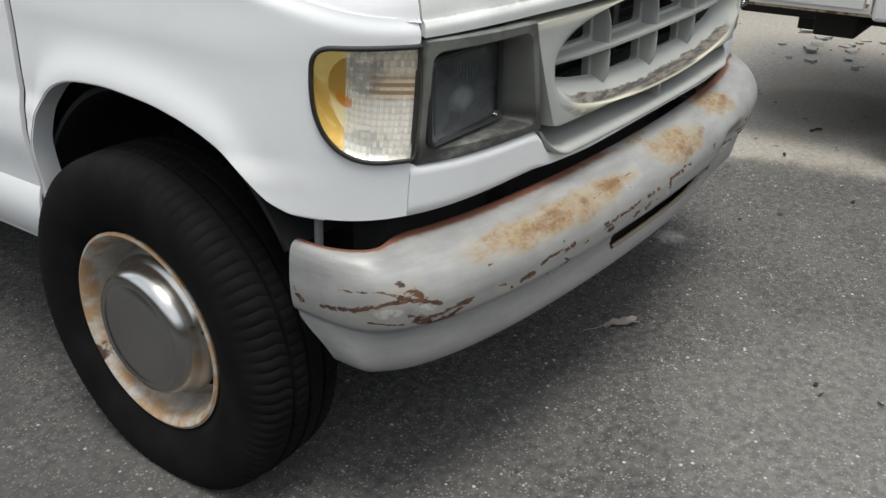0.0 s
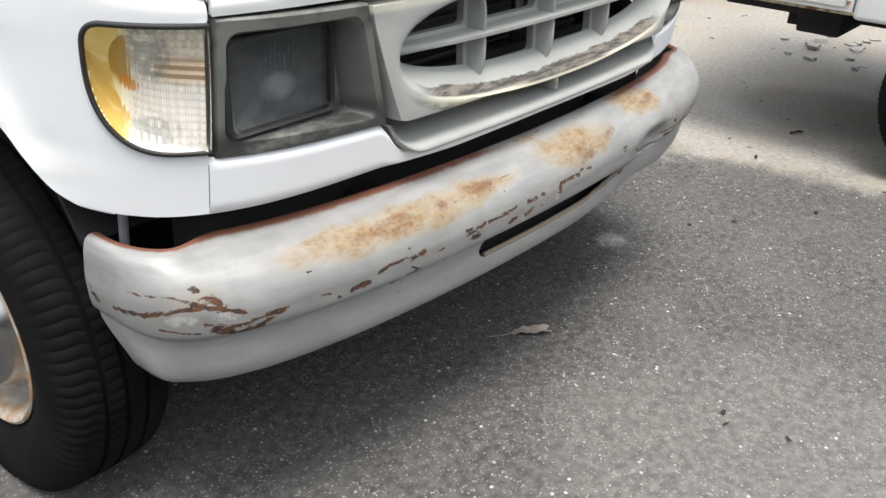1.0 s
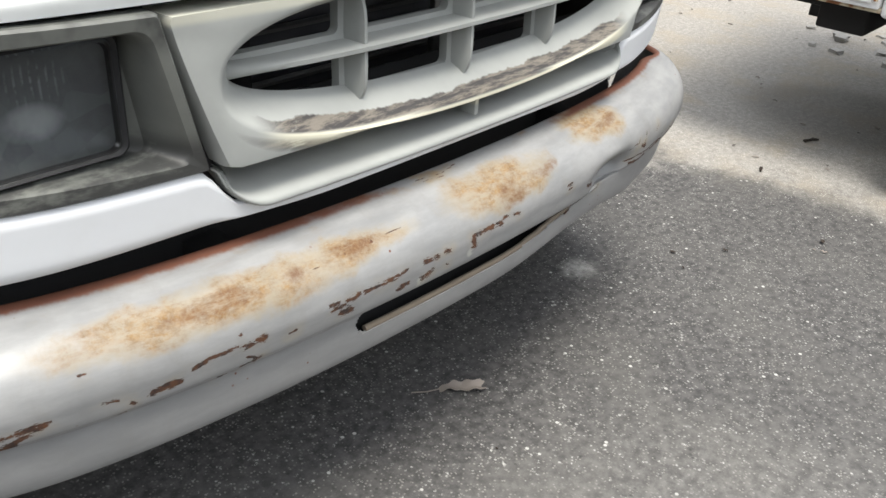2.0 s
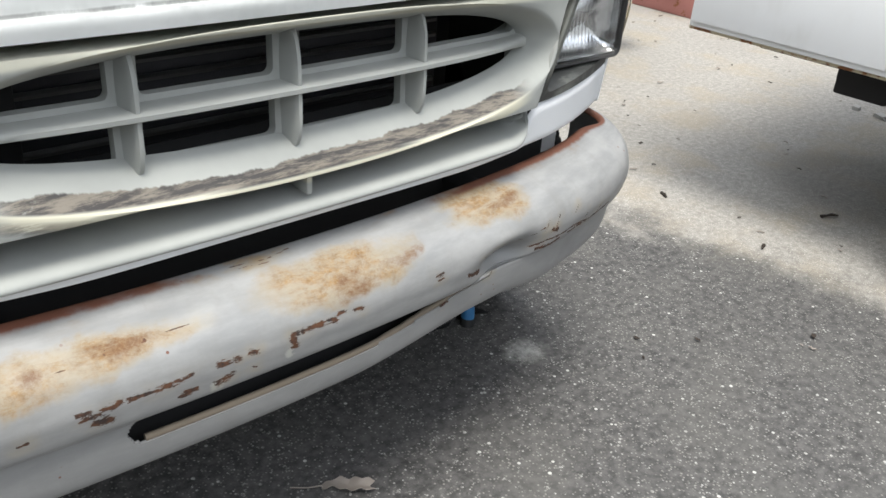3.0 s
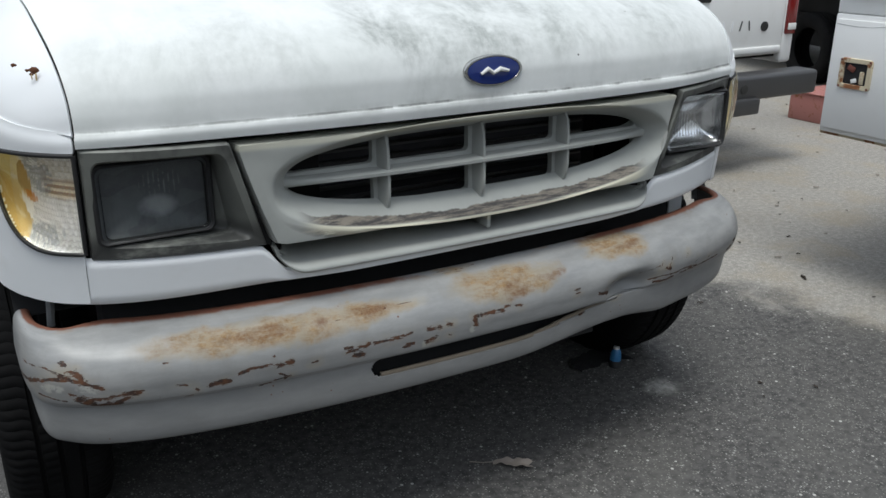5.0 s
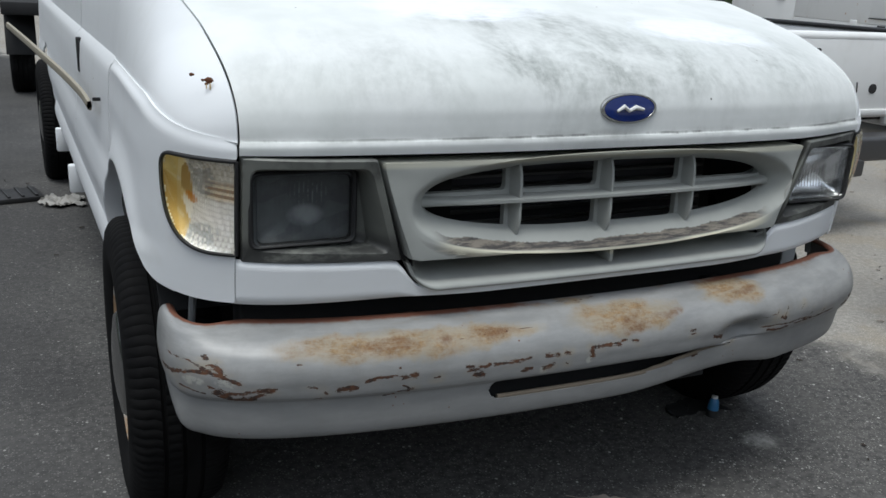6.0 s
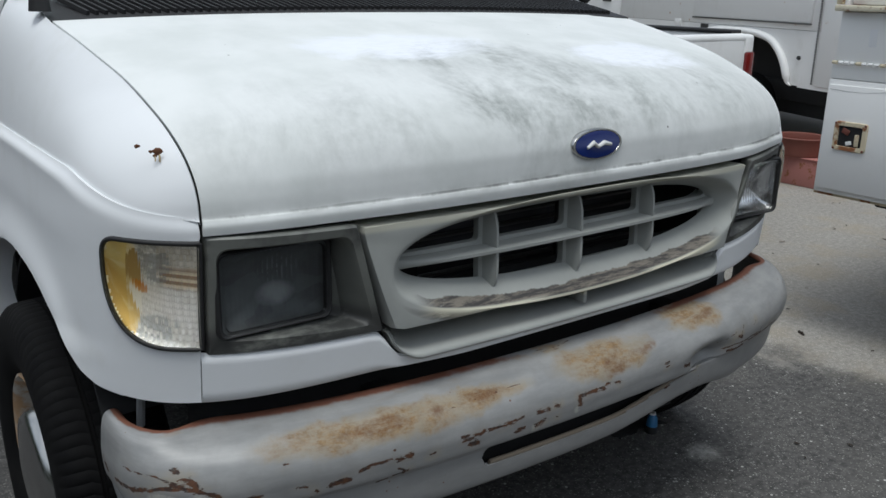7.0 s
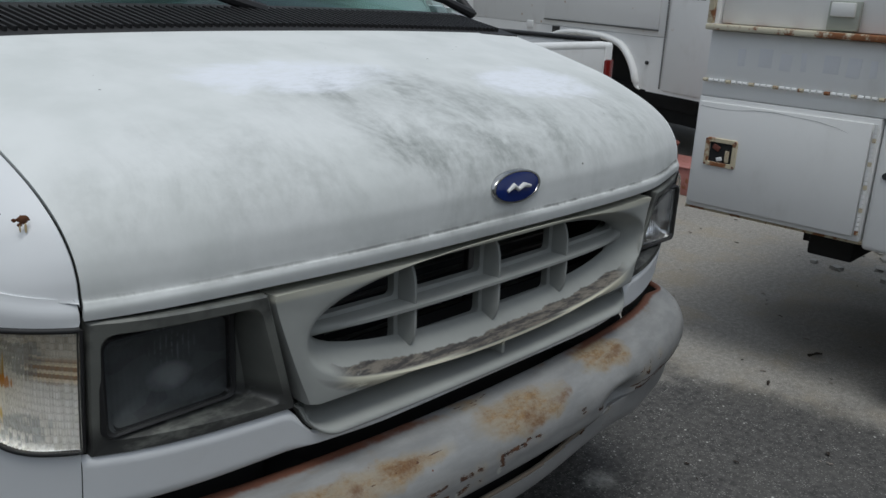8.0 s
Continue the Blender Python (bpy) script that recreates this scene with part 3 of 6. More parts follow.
M_WINDOW = plain("tinted_window_glass", (0.02, 0.03, 0.03), 0.04, 0.0, 8, 0.2, 0.0, 0.5, 0.8)
M_BLUE = plain("badge_blue_enamel", (0.012, 0.03, 0.17), 0.18, 0.0, 30, 0.1, 0.0, 0.6)
M_WHITE = plain("white_label", (0.75, 0.75, 0.73), 0.5)
M_RED = plain("tail_lamp_red", (0.17, 0.010, 0.010), 0.2, 0.0, 30, 0.2, 0.0, 0.5)
M_BRICK = make_rusty("red_worn_paint", 0.22, (0.40, 0.17, 0.15))
M_COPPER = plain("rusted_iron", (0.16, 0.05, 0.035), 0.7, 0.0, 60, 0.3, 0.3)
M_TAN = plain("tan_side_moulding", (0.30, 0.27, 0.21), 0.5, amount=0.2)
M_CORE = plain("radiator_core", (0.07, 0.07, 0.078), 0.5, 0.6, 300, 0.4, 0.3)
# pale teal in place of the sky's reflection on the windscreen
M_DASH = plain("cab_grey_lining", (0.42, 0.50, 0.49), 0.7, amount=0.2)
M_TREES = make_foliage()
M_LEAF = plain("dry_leaf", (0.27, 0.235, 0.205), 0.7, amount=0.35)
M_CAPBLUE = plain("blue_plastic", (0.05, 0.20, 0.42), 0.35)
M_CLOTH = plain("pale_rag", (0.33, 0.32, 0.30), 0.9, amount=0.4)
M_GREY_BUMPER = plain("pickup_bumper_grey", (0.07, 0.07, 0.074), 0.4, 0.3, amount=0.2)
M_GHOST = plain("faded_paint_marks", (0.785, 0.79, 0.81), 0.45)
M_DUSTY = plain("dusty_brown_rubber", (0.055, 0.042, 0.034), 0.8, amount=0.3)
M_CHIP = plain("concrete_chip", (0.33, 0.32, 0.295), 0.9, amount=0.3, bump=0.2)
M_BARK = plain("dark_bark", (0.035, 0.026, 0.02), 0.9, amount=0.4, bump=0.3)
M_INK = plain("black_paint_marks", (0.03, 0.03, 0.03), 0.6)
M_BULB = plain("amber_shade", (0.42, 0.16, 0.045), 0.3, 0.0, 30, 0.1, 0.0, 0.4)
M_SLOTLIP = plain("rusty_brown_edge", (0.19, 0.155, 0.115), 0.7, amount=0.4, bump=0.2)
M_STREAK = plain("rust_streak", (0.60, 0.47, 0.26), 0.6)
M_RUSTMARK = plain("rust_spot", (0.13, 0.05, 0.02), 0.8, amount=0.4, bump=0.3)

# ---- mesh helpers ----


def finish(bm, sharp=38):
    bmesh.ops.remove_doubles(bm, verts=bm.verts, dist=1e-5)
    bmesh.ops.recalc_face_normals(bm, faces=bm.faces)
    for f in bm.faces:
        f.smooth = True
    for e in bm.edges:
        e.smooth = len(e.link_faces) == 2 and e.calc_face_angle(0) < radians(sharp)
    return bm


def thing(name, at, label, category, group="", kind=""):
    """An empty at the base of a thing, to which its parts belong."""
    ob = new(name)
    ob.location = at
    ob.empty_display_size = 0.1
    return tagged(ob, label, category, group, kind)


def part(name, bm, material, parent=None, label="", sharp=38, thick=0.0, inward=-1.0):
    """One mesh object from a bmesh in world metres, under a thing or a part."""
    finish(bm, sharp)
    me = bpy.data.meshes.new(name)
    bm.to_mesh(me)
    bm.free()
    me.materials.append(material)
    ob = new(name, me)
    if parent is not None:
        ob.parent = parent
        if parent.type == "EMPTY":
            ob.matrix_parent_inverse = Matrix.Translation(parent.location).inverted()
    if thick:
        mod = ob.modifiers.new("thickness", "SOLIDIFY")
        mod.thickness, mod.offset = thick, inward
    return tagged(ob, label) if label else ob


def sheet(fn, nu, nv, keep=None, loop_u=False, uv=None):
    """A grid of fn(u, v), u and v from 0 to 1."""
    bm = bmesh.new()
    rows = [[bm.verts.new(fn(i / nu, j / nv)) for j in range(nv + 1)] for i in range(nu if loop_u else nu + 1)]
    layer = bm.loops.layers.uv.new("UVMap") if uv else None
    for i in range(nu):
        for j in range(nv):
            if keep and not keep((i + 0.5) / nu, (j + 0.5) / nv):
                continue
            a, b = rows[i], rows[(i + 1) % len(rows)]
            f = bm.faces.new((a[j], b[j], b[j + 1], a[j + 1]))
            if layer:
                for loop, (p, q) in zip(f.loops, ((i, j), (i + 1, j), (i + 1, j + 1), (i, j + 1))):
                    loop[layer].uv = uv(p / nu, q / nv)
    return bm


def box(x0, x1, y0, y1, z0, z1, bevel=0.0, segments=2, bm=None):
    own = bmesh.new()
    vs = [own.verts.new((x, y, z)) for x in (x0, x1) for y in (y0, y1) for z in (z0, z1)]
    for f in ((0, 1, 3, 2), (4, 6, 7, 5), (0, 4, 5, 1), (2, 3, 7, 6), (0, 2, 6, 4), (1, 5, 7, 3)):
        own.faces.new([vs[k] for k in f])
    bmesh.ops.recalc_face_normals(own, faces=own.faces)
    if bevel:
        bmesh.ops.bevel(own, geom=own.edges[:], offset=bevel, segments=segments, affect="EDGES", profile=0.5)
    return own if bm is None else join(bm, own)


def join(bm, other):
    me = bpy.data.meshes.new("tmp")
    other.to_mesh(me)
    other.free()
    bm.from_mesh(me)
    bpy.data.meshes.remove(me)
    return bm


def moved(bm, m):
    bmesh.ops.transform(bm, matrix=m, verts=bm.verts)
    return bm


def tube(points, radius, sides=8, caps=True):
    """A round bar along points; radius a number or one for each point."""
    bm, rings = bmesh.new(), []
    pts = [Vector(p) for p in points]
    for k, p in enumerate(pts):
        d = (pts[min(k + 1, len(pts) - 1)] - pts[max(k - 1, 0)]).normalized()
        a = d.orthogonal().normalized() if k == 0 else (a - d * a.dot(d)).normalized()
        b, r = d.cross(a), radius[k] if isinstance(radius, (list, tuple)) else radius
        rings.append([bm.verts.new(p + r * (math.cos(t) * a + math.sin(t) * b)) for t in (2 * math.pi * s / sides for s in range(sides))])
    for p, q in zip(rings, rings[1:]):
        for s in range(sides):
            bm.faces.new((p[s], p[(s + 1) % sides], q[(s + 1) % sides], q[s]))
    if caps:
        bm.faces.new(rings[0])
        bm.faces.new(rings[-1][::-1])
    return bm


def revolve(profile, centre, sides=64, keep=None):
    """Profile of (radius, x) turned round the x axis through centre."""
    cx, cy, cz = centre

    def fn(u, v):
        k = v * (len(profile) - 1)
        r, x = profile[round(k)]
        a = 2 * math.pi * u
        return (cx + x, cy + r * math.sin(a), cz + r * math.cos(a))

    return sheet(fn, sides, len(profile) - 1, keep, loop_u=True)


def lerp(a, b, t):
    return a + (b - a) * t


def smooth(t):
    t = min(max(t, 0.0), 1.0)
    return t * t * (3 - 2 * t)


def along(pts, t):
    """A point on a smooth line through pts, t from 0 to 1 (Catmull-Rom)."""
    n = len(pts) - 1
    k = min(int(t * n), n - 1)
    f = t * n - k
    p0, p1, p2, p3 = (Vector(pts[min(max(i, 0), n)]) for i in (k - 1, k, k + 1, k + 2))
    return 0.5 * (2 * p1 + (p2 - p0) * f + (2 * p0 - 5 * p1 + 4 * p2 - p3) * f * f + (3 * p1 - p0 - 3 * p2 + p3) * f**3)

# ---- ground ----
bm = bmesh.new()
edges = [-400, -60, -15, -6, -2, 2, 6, 15, 60, 400]
gv = [[bm.verts.new((a, b + 4, 0.0)) for b in edges] for a in edges]
for i in range(len(edges) - 1):
    for j in range(len(edges) - 1):
        bm.faces.new((gv[i][j], gv[i + 1][j], gv[i + 1][j + 1], gv[i][j + 1]))
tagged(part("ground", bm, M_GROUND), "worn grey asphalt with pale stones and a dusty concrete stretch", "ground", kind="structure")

# ---- distant trees all round ----
def backdrop_point(u, v):
    a = 2 * math.pi * u
    r = 26 + 2.5 * noise.noise((3 * math.cos(a), 3 * math.sin(a), 2 * v)) + 1.2 * noise.noise((14 * math.cos(a), 14 * math.sin(a), 7 * v))
    top = 8.5 + 2.5 * noise.noise((5 * math.cos(a), 5 * math.sin(a), 9.0)) + 1.2 * noise.noise((19 * math.cos(a), 19 * math.sin(a), 3.0))
    return r * math.cos(a), 2 + r * math.sin(a), -0.2 + (top + 0.2) * v


tagged(part("backdrop", sheet(backdrop_point, 420, 26, loop_u=True), M_TREES), "dark green line of distant trees round the yard", "trees", kind="structure")

# ---- the van ----
CX = 0.015
van = thing("van", (CX, 0.7, 0), "weathered white panel van with a rusty grey bumper, parked on asphalt", "van")



def skew(x):
    """The nose stands a little askew: the struck driver's corner is pushed back, the other comes forward."""
    t = min(max((abs(x) - 0.5) / 0.31, 0.0), 1.0)
    return (0.026 if x > 0 else -0.013) * t * t * (3 - 2 * t)


HOOD_MID = [(0.057, 0.990), (0.0545, 1.006), (0.0565, 1.0145), (0.060, 1.020), (0.061, 1.05), (0.065, 1.08), (0.085, 1.118), (0.13, 1.156), (0.20, 1.19), (0.33, 1.230), (0.48, 1.263), (0.62, 1.288), (0.76, 1.309)]
HOOD_EDGE = [(0.130, 0.990), (0.129, 1.004), (0.1335, 1.0125), (0.138, 1.018), (0.142, 1.045), (0.155, 1.076), (0.185, 1.112), (0.235, 1.145), (0.30, 1.174), (0.40, 1.210), (0.52, 1.240), (0.64, 1.267), (0.765, 1.293)]
HOOD_HALF = [0.808, 0.808, 0.806, 0.805, 0.805, 0.806, 0.809, 0.813, 0.818, 0.825, 0.834, 0.842, 0.850]


def hood_row(v):
    y, z = along(HOOD_MID, v)
    ye, ze = along(HOOD_EDGE, v)
    half = along([(h, 0) for h in HOOD_HALF], v)[0]
    return y, z, ye, ze, half


def hood_point(a, v, lift=0.0):
    """a from -1 (passenger side) to 1."""
    y, z, ye, ze, half = hood_row(v)
    t = abs(a) ** 3.2
    return Vector((CX + a * (half + 0.007), lerp(y, ye, t) + skew(a * half), lerp(z, ze, abs(a) ** 2.6) + lift))


def face_y(x, z, n=4.0, half=0.97, deep=0.5):
    """The nose's surface below the hood: y at a distance x from the middle."""
    y0 = 0.083 - 0.1 * (z - 0.686)
    r = min(abs(x) / half, 1.0)
    return y0 + deep * (1 - (1 - r**n) ** (1 / n))


bm = sheet(lambda u, v: hood_point(2 * u - 1, v), 64, 72)
part("hood", bm, M_HOOD, van, "chalky white hood with grey mildew streaks", thick=0.012)

# bumper-side corner and flank in plan: a point of the outline at half-width w, u from the seam back
ARCH = [(0.295, 0.704), (0.333, 0.724), (0.378, 0.764), (0.438, 0.805), (0.54, 0.836), (0.64, 0.849), (0.760, 0.853), (0.88, 0.834), (0.958, 0.775), (0.997, 0.68), (1.01, 0.58), (1.015, 0.49)]
Y_CUT = 1.02


def flank_half(z):
    """Half-width of the body's side at a height."""
    rows = [(0.45, 0.955), (0.58, 0.978), (0.70, 0.992), (0.745, 0.988), (0.80, 0.978), (0.95, 0.972), (1.05, 0.966), (1.10, 0.960)]
    for (za, wa), (zb, wb) in zip(rows, rows[1:]):
        if z <= zb:
            return lerp(wa, wb, smooth((z - za) / (zb - za)))
    return rows[-1][1]


def outline(u, z, half):
    """Plan outline of the front corner: u 0 at the seam beside the headlamp, 1 at the door gap."""
    y0 = 0.083 - 0.1 * (min(z, 1.0) - 0.686)
    a0 = math.asin((0.823 / half) ** 2)
    if u < 0.55:
        a = lerp(a0, math.pi / 2, u / 0.55)
        return half * math.sin(a) ** 0.5, y0 + 0.5 * (1 - math.cos(a) ** 0.5)
    t = (u - 0.55) / 0.45
    return half, lerp(y0 + 0.5, Y_CUT, 1 - (1 - t) ** 2)


def arch_low(y):
    """Lower edge of the fender at y."""
    if y < ARCH[0][0]:
        return lerp(0.690, ARCH[0][1], max(0.0, (y - 0.165) / (ARCH[0][0] - 0.165)) ** 1.6)
    for k in range(len(ARCH) - 1):
        (ya, za), (yb, zb) = ARCH[k], ARCH[k + 1]
        if y <= yb:
            pa, pb = ARCH[max(k - 1, 0)], ARCH[min(k + 2, len(ARCH) - 1)]
            h, f = yb - ya, (y - ya) / (yb - ya)
            ma, mb = (zb - pa[1]) / (yb - pa[0]) * h, (pb[1] - za) / (pb[0] - ya) * h
            f2, f3 = f * f, f**3
            return (2 * f3 - 3 * f2 + 1) * za + (f3 - 2 * f2 + f) * ma + (3 * f2 - 2 * f3) * zb + (f3 - f2) * mb
    return ARCH[-1][1]


def crease_z(y):
    return 1.016 + 0.057 * smooth((y - 0.11) / 0.30)


def fender_point(u, v):
    x, y = outline(u, 0.85, 0.972)
    low, high = arch_low(y), crease_z(y)
    z = lerp(low, high, v)
    half = flank_half(z) if y > 0.45 else lerp(0.972, flank_half(z), smooth((y - 0.2) / 0.25))
    x, y = outline(u, z, half)
    # roll the top over into the ledge under the crease
    top = smooth((v - 0.90) / 0.10)
    inward = 0.013 * top**2
    nx = smooth(u / 0.5)
    # flare round the wheel opening
    flare = 0.012 * math.exp(-((z - low) / 0.05) ** 2) * smooth((y - 0.3) / 0.15)
    # the top front corner closes up to the hood's lip
    close = 0.0045 * (1 - smooth(u / 0.05)) * smooth((z - 0.975) / 0.01)
    return x + flare - inward * nx - close, y + inward * (1 - nx) * 0.6, z


def signal_span(a):
    """Bottom and top of the corner lamp, a 0 at the bezel, 1 at its outer end."""
    t, e = max(0.0, (a - 0.22) / 0.78), max(0.0, (a - 0.78) / 0.22)
    low = 0.792 + 0.004 * a + 0.148 * (1 - (1 - t**2.5) ** (1 / 2.5))
    return low, 0.978 + 0.004 * a - 0.036 * (1 - (1 - e**2.8) ** (1 / 2.8))


def fender_keep(u, v):
    """Leaves the corner lamp's opening free."""
    a = (u + 0.008) / 0.288
    _, _, z = fender_point(u, v)
    if a > 1.0:
        return True
    low, top = signal_span(min(max(a, 0.0), 1.0))
    return not low < z < top


GAP = list(zip(HOOD_HALF, HOOD_EDGE))


def gap_point(t):
    """The fender's edge along the hood, t from the crease at the nose to the cowl."""
    pts = [(h + 0.012, y, z) for h, (y, z) in GAP[2:]] + [(0.86, 0.9, 1.325), (0.862, 1.02, 1.350)]
    return along(pts, t)


def upper_fender_point(u, v):
    u = lerp(0.014, 1.0, u)
    x, y, _ = fender_point(u, 1.0)
    c = Vector((x - 0.003 * smooth(u / 0.3), y + 0.003 * (1 - u), crease_z(y) - 0.004))
    g = gap_point(u ** 1.0)
    k = Vector((lerp(c.x, g.x, 0.18), lerp(c.y, g.y, 0.3), lerp(c.z, g.z, 0.86)))
    return c * (1 - v) ** 2 + k * 2 * v * (1 - v) + g * v * v


def mirrored(fn, s):
    return lambda u, v: (lambda p: (CX + s * p[0], p[1] + skew(s * p[0]), p[2]))(fn(u, v))


for s in (-1, 1):
    fender = part("fender", sheet(mirrored(fender_point, s), 160, 60, fender_keep), M_VAN, van, thick=0.006)
    part("upper_panel", sheet(mirrored(upper_fender_point, s), 60, 16), M_VAN, fender, thick=0.006)
    # black strip under the gap, standing in for the shade inside it
    part("hood_gap_backing", sheet(lambda u, v: (lambda p: (CX + s * (p.x + lerp(-0.016, 0.012, v)), p.y + 0.010 + skew(s * p.x), p.z - 0.011))(gap_point(u)), 60, 2), M_BLACK, fender, thick=0.002)
    # turned-in lip of the wheel opening
    bm = sheet(lambda u, v: (CX + s * (fender_point(lerp(0.24, 1.0, u), 0.0)[0] - 0.045 * v - 0.002), fender_point(lerp(0.24, 1.0, u), 0)[1] + skew(s), fender_point(lerp(0.24, 1.0, u), 0)[2] + 0.004 * v), 60, 2)
    part("arch_lip", bm, M_VAN, fender, thick=0.003)
    # black liner inside
    bm = sheet(lambda u, v: (CX + s * lerp(0.945, 0.62, v), 0.675 + 0.415 * math.cos(lerp(2.62, -0.35, u)), 0.40 + 0.45 * math.sin(lerp(2.62, -0.35, u))), 40, 3)
    part("wheel_liner", bm, M_BLACK, fender, thick=0.01)

# valance: white strip under the lamps and the grille
CHIN_HALF = 0.484


def valance_point(u, v):
    x = lerp(-0.8212, 0.8212, u)
    ax = abs(x)
    high = lerp(0.711, 0.768 + 0.012 * (ax - 0.5) / 0.3, smooth((ax - 0.455) / 0.060)) if ax < 0.515 else 0.768 + 0.012 * (ax - 0.5) / 0.3
    z = lerp(0.684, high, v)
    y = face_y(x, z) - 0.014 * (1 - smooth((ax - 0.30) / 0.22))
    roll = 0.010 * max(0, (v - 0.85) / 0.15) ** 2 + 0.012 * max(0, (0.2 - v) / 0.2) ** 2
    return CX + x, y + roll + skew(x), z


part("front_valance", sheet(valance_point, 110, 14), M_VAN, van, thick=0.006)

# ---- grille ----
OVAL = (0.034, 0.877, 0.505, 0.105)


def oval_at(t, grow=0.0):
    """Rim of the opening at angle t; flatter than an ellipse along its length."""
    c, s = math.cos(t), math.sin(t)
    n = 2.5
    r = (abs(c) ** n + abs(s) ** n) ** (-1 / n)
    return (OVAL[0] - CX + (OVAL[2] + grow) * c * r, OVAL[1] + (OVAL[3] + grow) * s * r - 0.012 * (1 - abs(c) ** 2) * (1 if s < 0 else 0))


def panel_edge(t):
    """Outer border of the grille panel at angle t: a trapezoid, wide at the top."""
    c, s = math.cos(t), math.sin(t)
    best = 9.0
    for (ax, az), (bx, bz) in zip(PANEL, PANEL[1:] + PANEL[:1]):
        ex, ez = bx - ax, bz - az
        den = c * ez - s * ex
        if abs(den) < 1e-9:
            continue
        px, pz = ax - 0.012, az - OVAL[1]
        r, w = (px * ez - pz * ex) / den, (px * s - pz * c) / den
        if r > 0 and -1e-6 <= w <= 1 + 1e-6:
            best = min(best, r)
    return 0.012 + best * c, OVAL[1] + best * s


PANEL = [(-0.551, 0.974), (-0.485, 0.770), (0.485, 0.770), (0.551, 0.974)]
N_T = 160


def grille_y(x, z):
    return 0.065 + 0.018 * (abs(x) / 0.55) ** 2 + 0.04 * (z - 0.87) - 0.009 - 0.10 * max(0.0, z - 0.94)


def angle_of(i):
    """Angles bunched so that points spread evenly along the long oval."""
    t = 2 * math.pi * i / N_T
    return math.atan2(math.sin(t) * 0.26, math.cos(t))


def grille_ring(i, ring):
    t = angle_of(i)
    ox, oz = panel_edge(t)
    tt = 2 * math.pi * i / N_T
    kinds = {0: (1.0, 0.075), 1: (1.0, 0.011), 2: (0.955, 0.002), 3: (0.5, 0.0), 4: (0.12, 0.0)}
    rx, rz = oval_at(tt)
    if ring in kinds:
        f, d = kinds[ring]
        x, z = lerp(rx, ox, f), lerp(rz, oz, f)
        return CX + x, grille_y(x, z) + d, z
    grow, d = {5: (0.0, 0.0015), 6: (-0.004, 0.006), 7: (-0.009, 0.015), 8: (-0.017, 0.029), 9: (-0.026, 0.046), 10: (-0.034, 0.064)}[ring]
    x, z = oval_at(tt, grow)
    # the floor slopes up towards the back
    z += 0.014 * max(0.0, -math.sin(tt)) ** 0.7 * smooth(d / 0.064)
    x -= math.copysign(1, math.cos(tt)) * 0.012 * abs(math.cos(tt)) ** 3 * smooth(d / 0.05)
    return CX + x, grille_y(x, z) + d, z


bm = bmesh.new()
rings = [[bm.verts.new(grille_ring(i, r)) for i in range(N_T)] for r in range(11)]
for a, b in zip(rings, rings[1:]):
    for i in range(N_T):
        bm.faces.new((a[i], a[(i + 1) % N_T], b[(i + 1) % N_T], b[i]))
grille = part("grille", bm, M_GRILLE, van, "faded grey plastic grille, scuffed black along its lower rim", sharp=50)


def blade(x0, z0, x1, z1, front, deep, t0, t1, sink):
    """A grille bar, thin in front and thick behind, that sinks into the walls at its ends."""
    def fn(u, v):
        x, z = lerp(x0, x1, u), lerp(z0, z1, u)
        e = abs(2 * u - 1) ** 5
        k = [(-t1 * 1.2, deep), (-t1, deep * 0.7), (-t0 * 1.25, 0.012), (-t0, 0.005), (-t0 * 0.6, 0.001), (t0 * 0.6, 0.001), (t0, 0.005), (t0 * 1.25, 0.012), (t1, deep * 0.7), (t1 * 1.2, deep), (-t1 * 1.2, deep)][round(v * 10)]
        w = k[0] * (1 + 1.1 * abs(2 * u - 1) ** 14)
        dx, dz = (w, 0) if abs(z1 - z0) > abs(x1 - x0) else (0, w)
        return CX + x + dx, grille_y(x, z) + front + sink * e + k[1], z + dz
    return sheet(fn, 48, 10)


part("horizontal_bar", blade(-0.462, 0.878, 0.494, 0.878, 0.020, 0.060, 0.0052, 0.0075, 0.026), M_GRILLE, grille, sharp=60)
for px, low, top in ((-0.232, 0.788, 0.966), (-0.002, 0.781, 0.968), (0.229, 0.788, 0.966)):
    part("vertical_bar", blade(px, low, px, top, 0.026, 0.046, 0.0045, 0.010, 0.026), M_GRILLE, grille, sharp=60)
# back frame with a rounded window in each field
def window_frame(x0, x1, z0, z1):
    out = [(x0, z1), (x0, z0), (x1, z0), (x1, z1)]
    low, top = (0.030, 0.012) if z0 < 0.8 else (0.012, 0.024)
    inn = [(x0 + 0.019, z1 - top), (x0 + 0.019, z0 + low), (x1 - 0.019, z0 + low), (x1 - 0.019, z1 - top)]
    place = lambda c, d, r: [(CX + x, grille_y(x, z) + d, z) for x, z in soft_corner(c, r)]
    return loops_mesh([place(out, 0.060, 0.001), place(inn, 0.064, 0.012), place(inn, 0.080, 0.012)], cap=False)


def soft_corner(c, r, n=5):
    """A quadrilateral's border with its corners rounded."""
    out = []
    for k in range(4):
        p, q, w = Vector(c[k - 1]), Vector(c[k]), Vector(c[(k + 1) % 4])
        a, b = q + (p - q).normalized() * r, q + (w - q).normalized() * r
        out += [a * (1 - t) ** 2 + q * 2 * t * (1 - t) + b * t * t for t in (i / n for i in range(n + 1))]
    return out


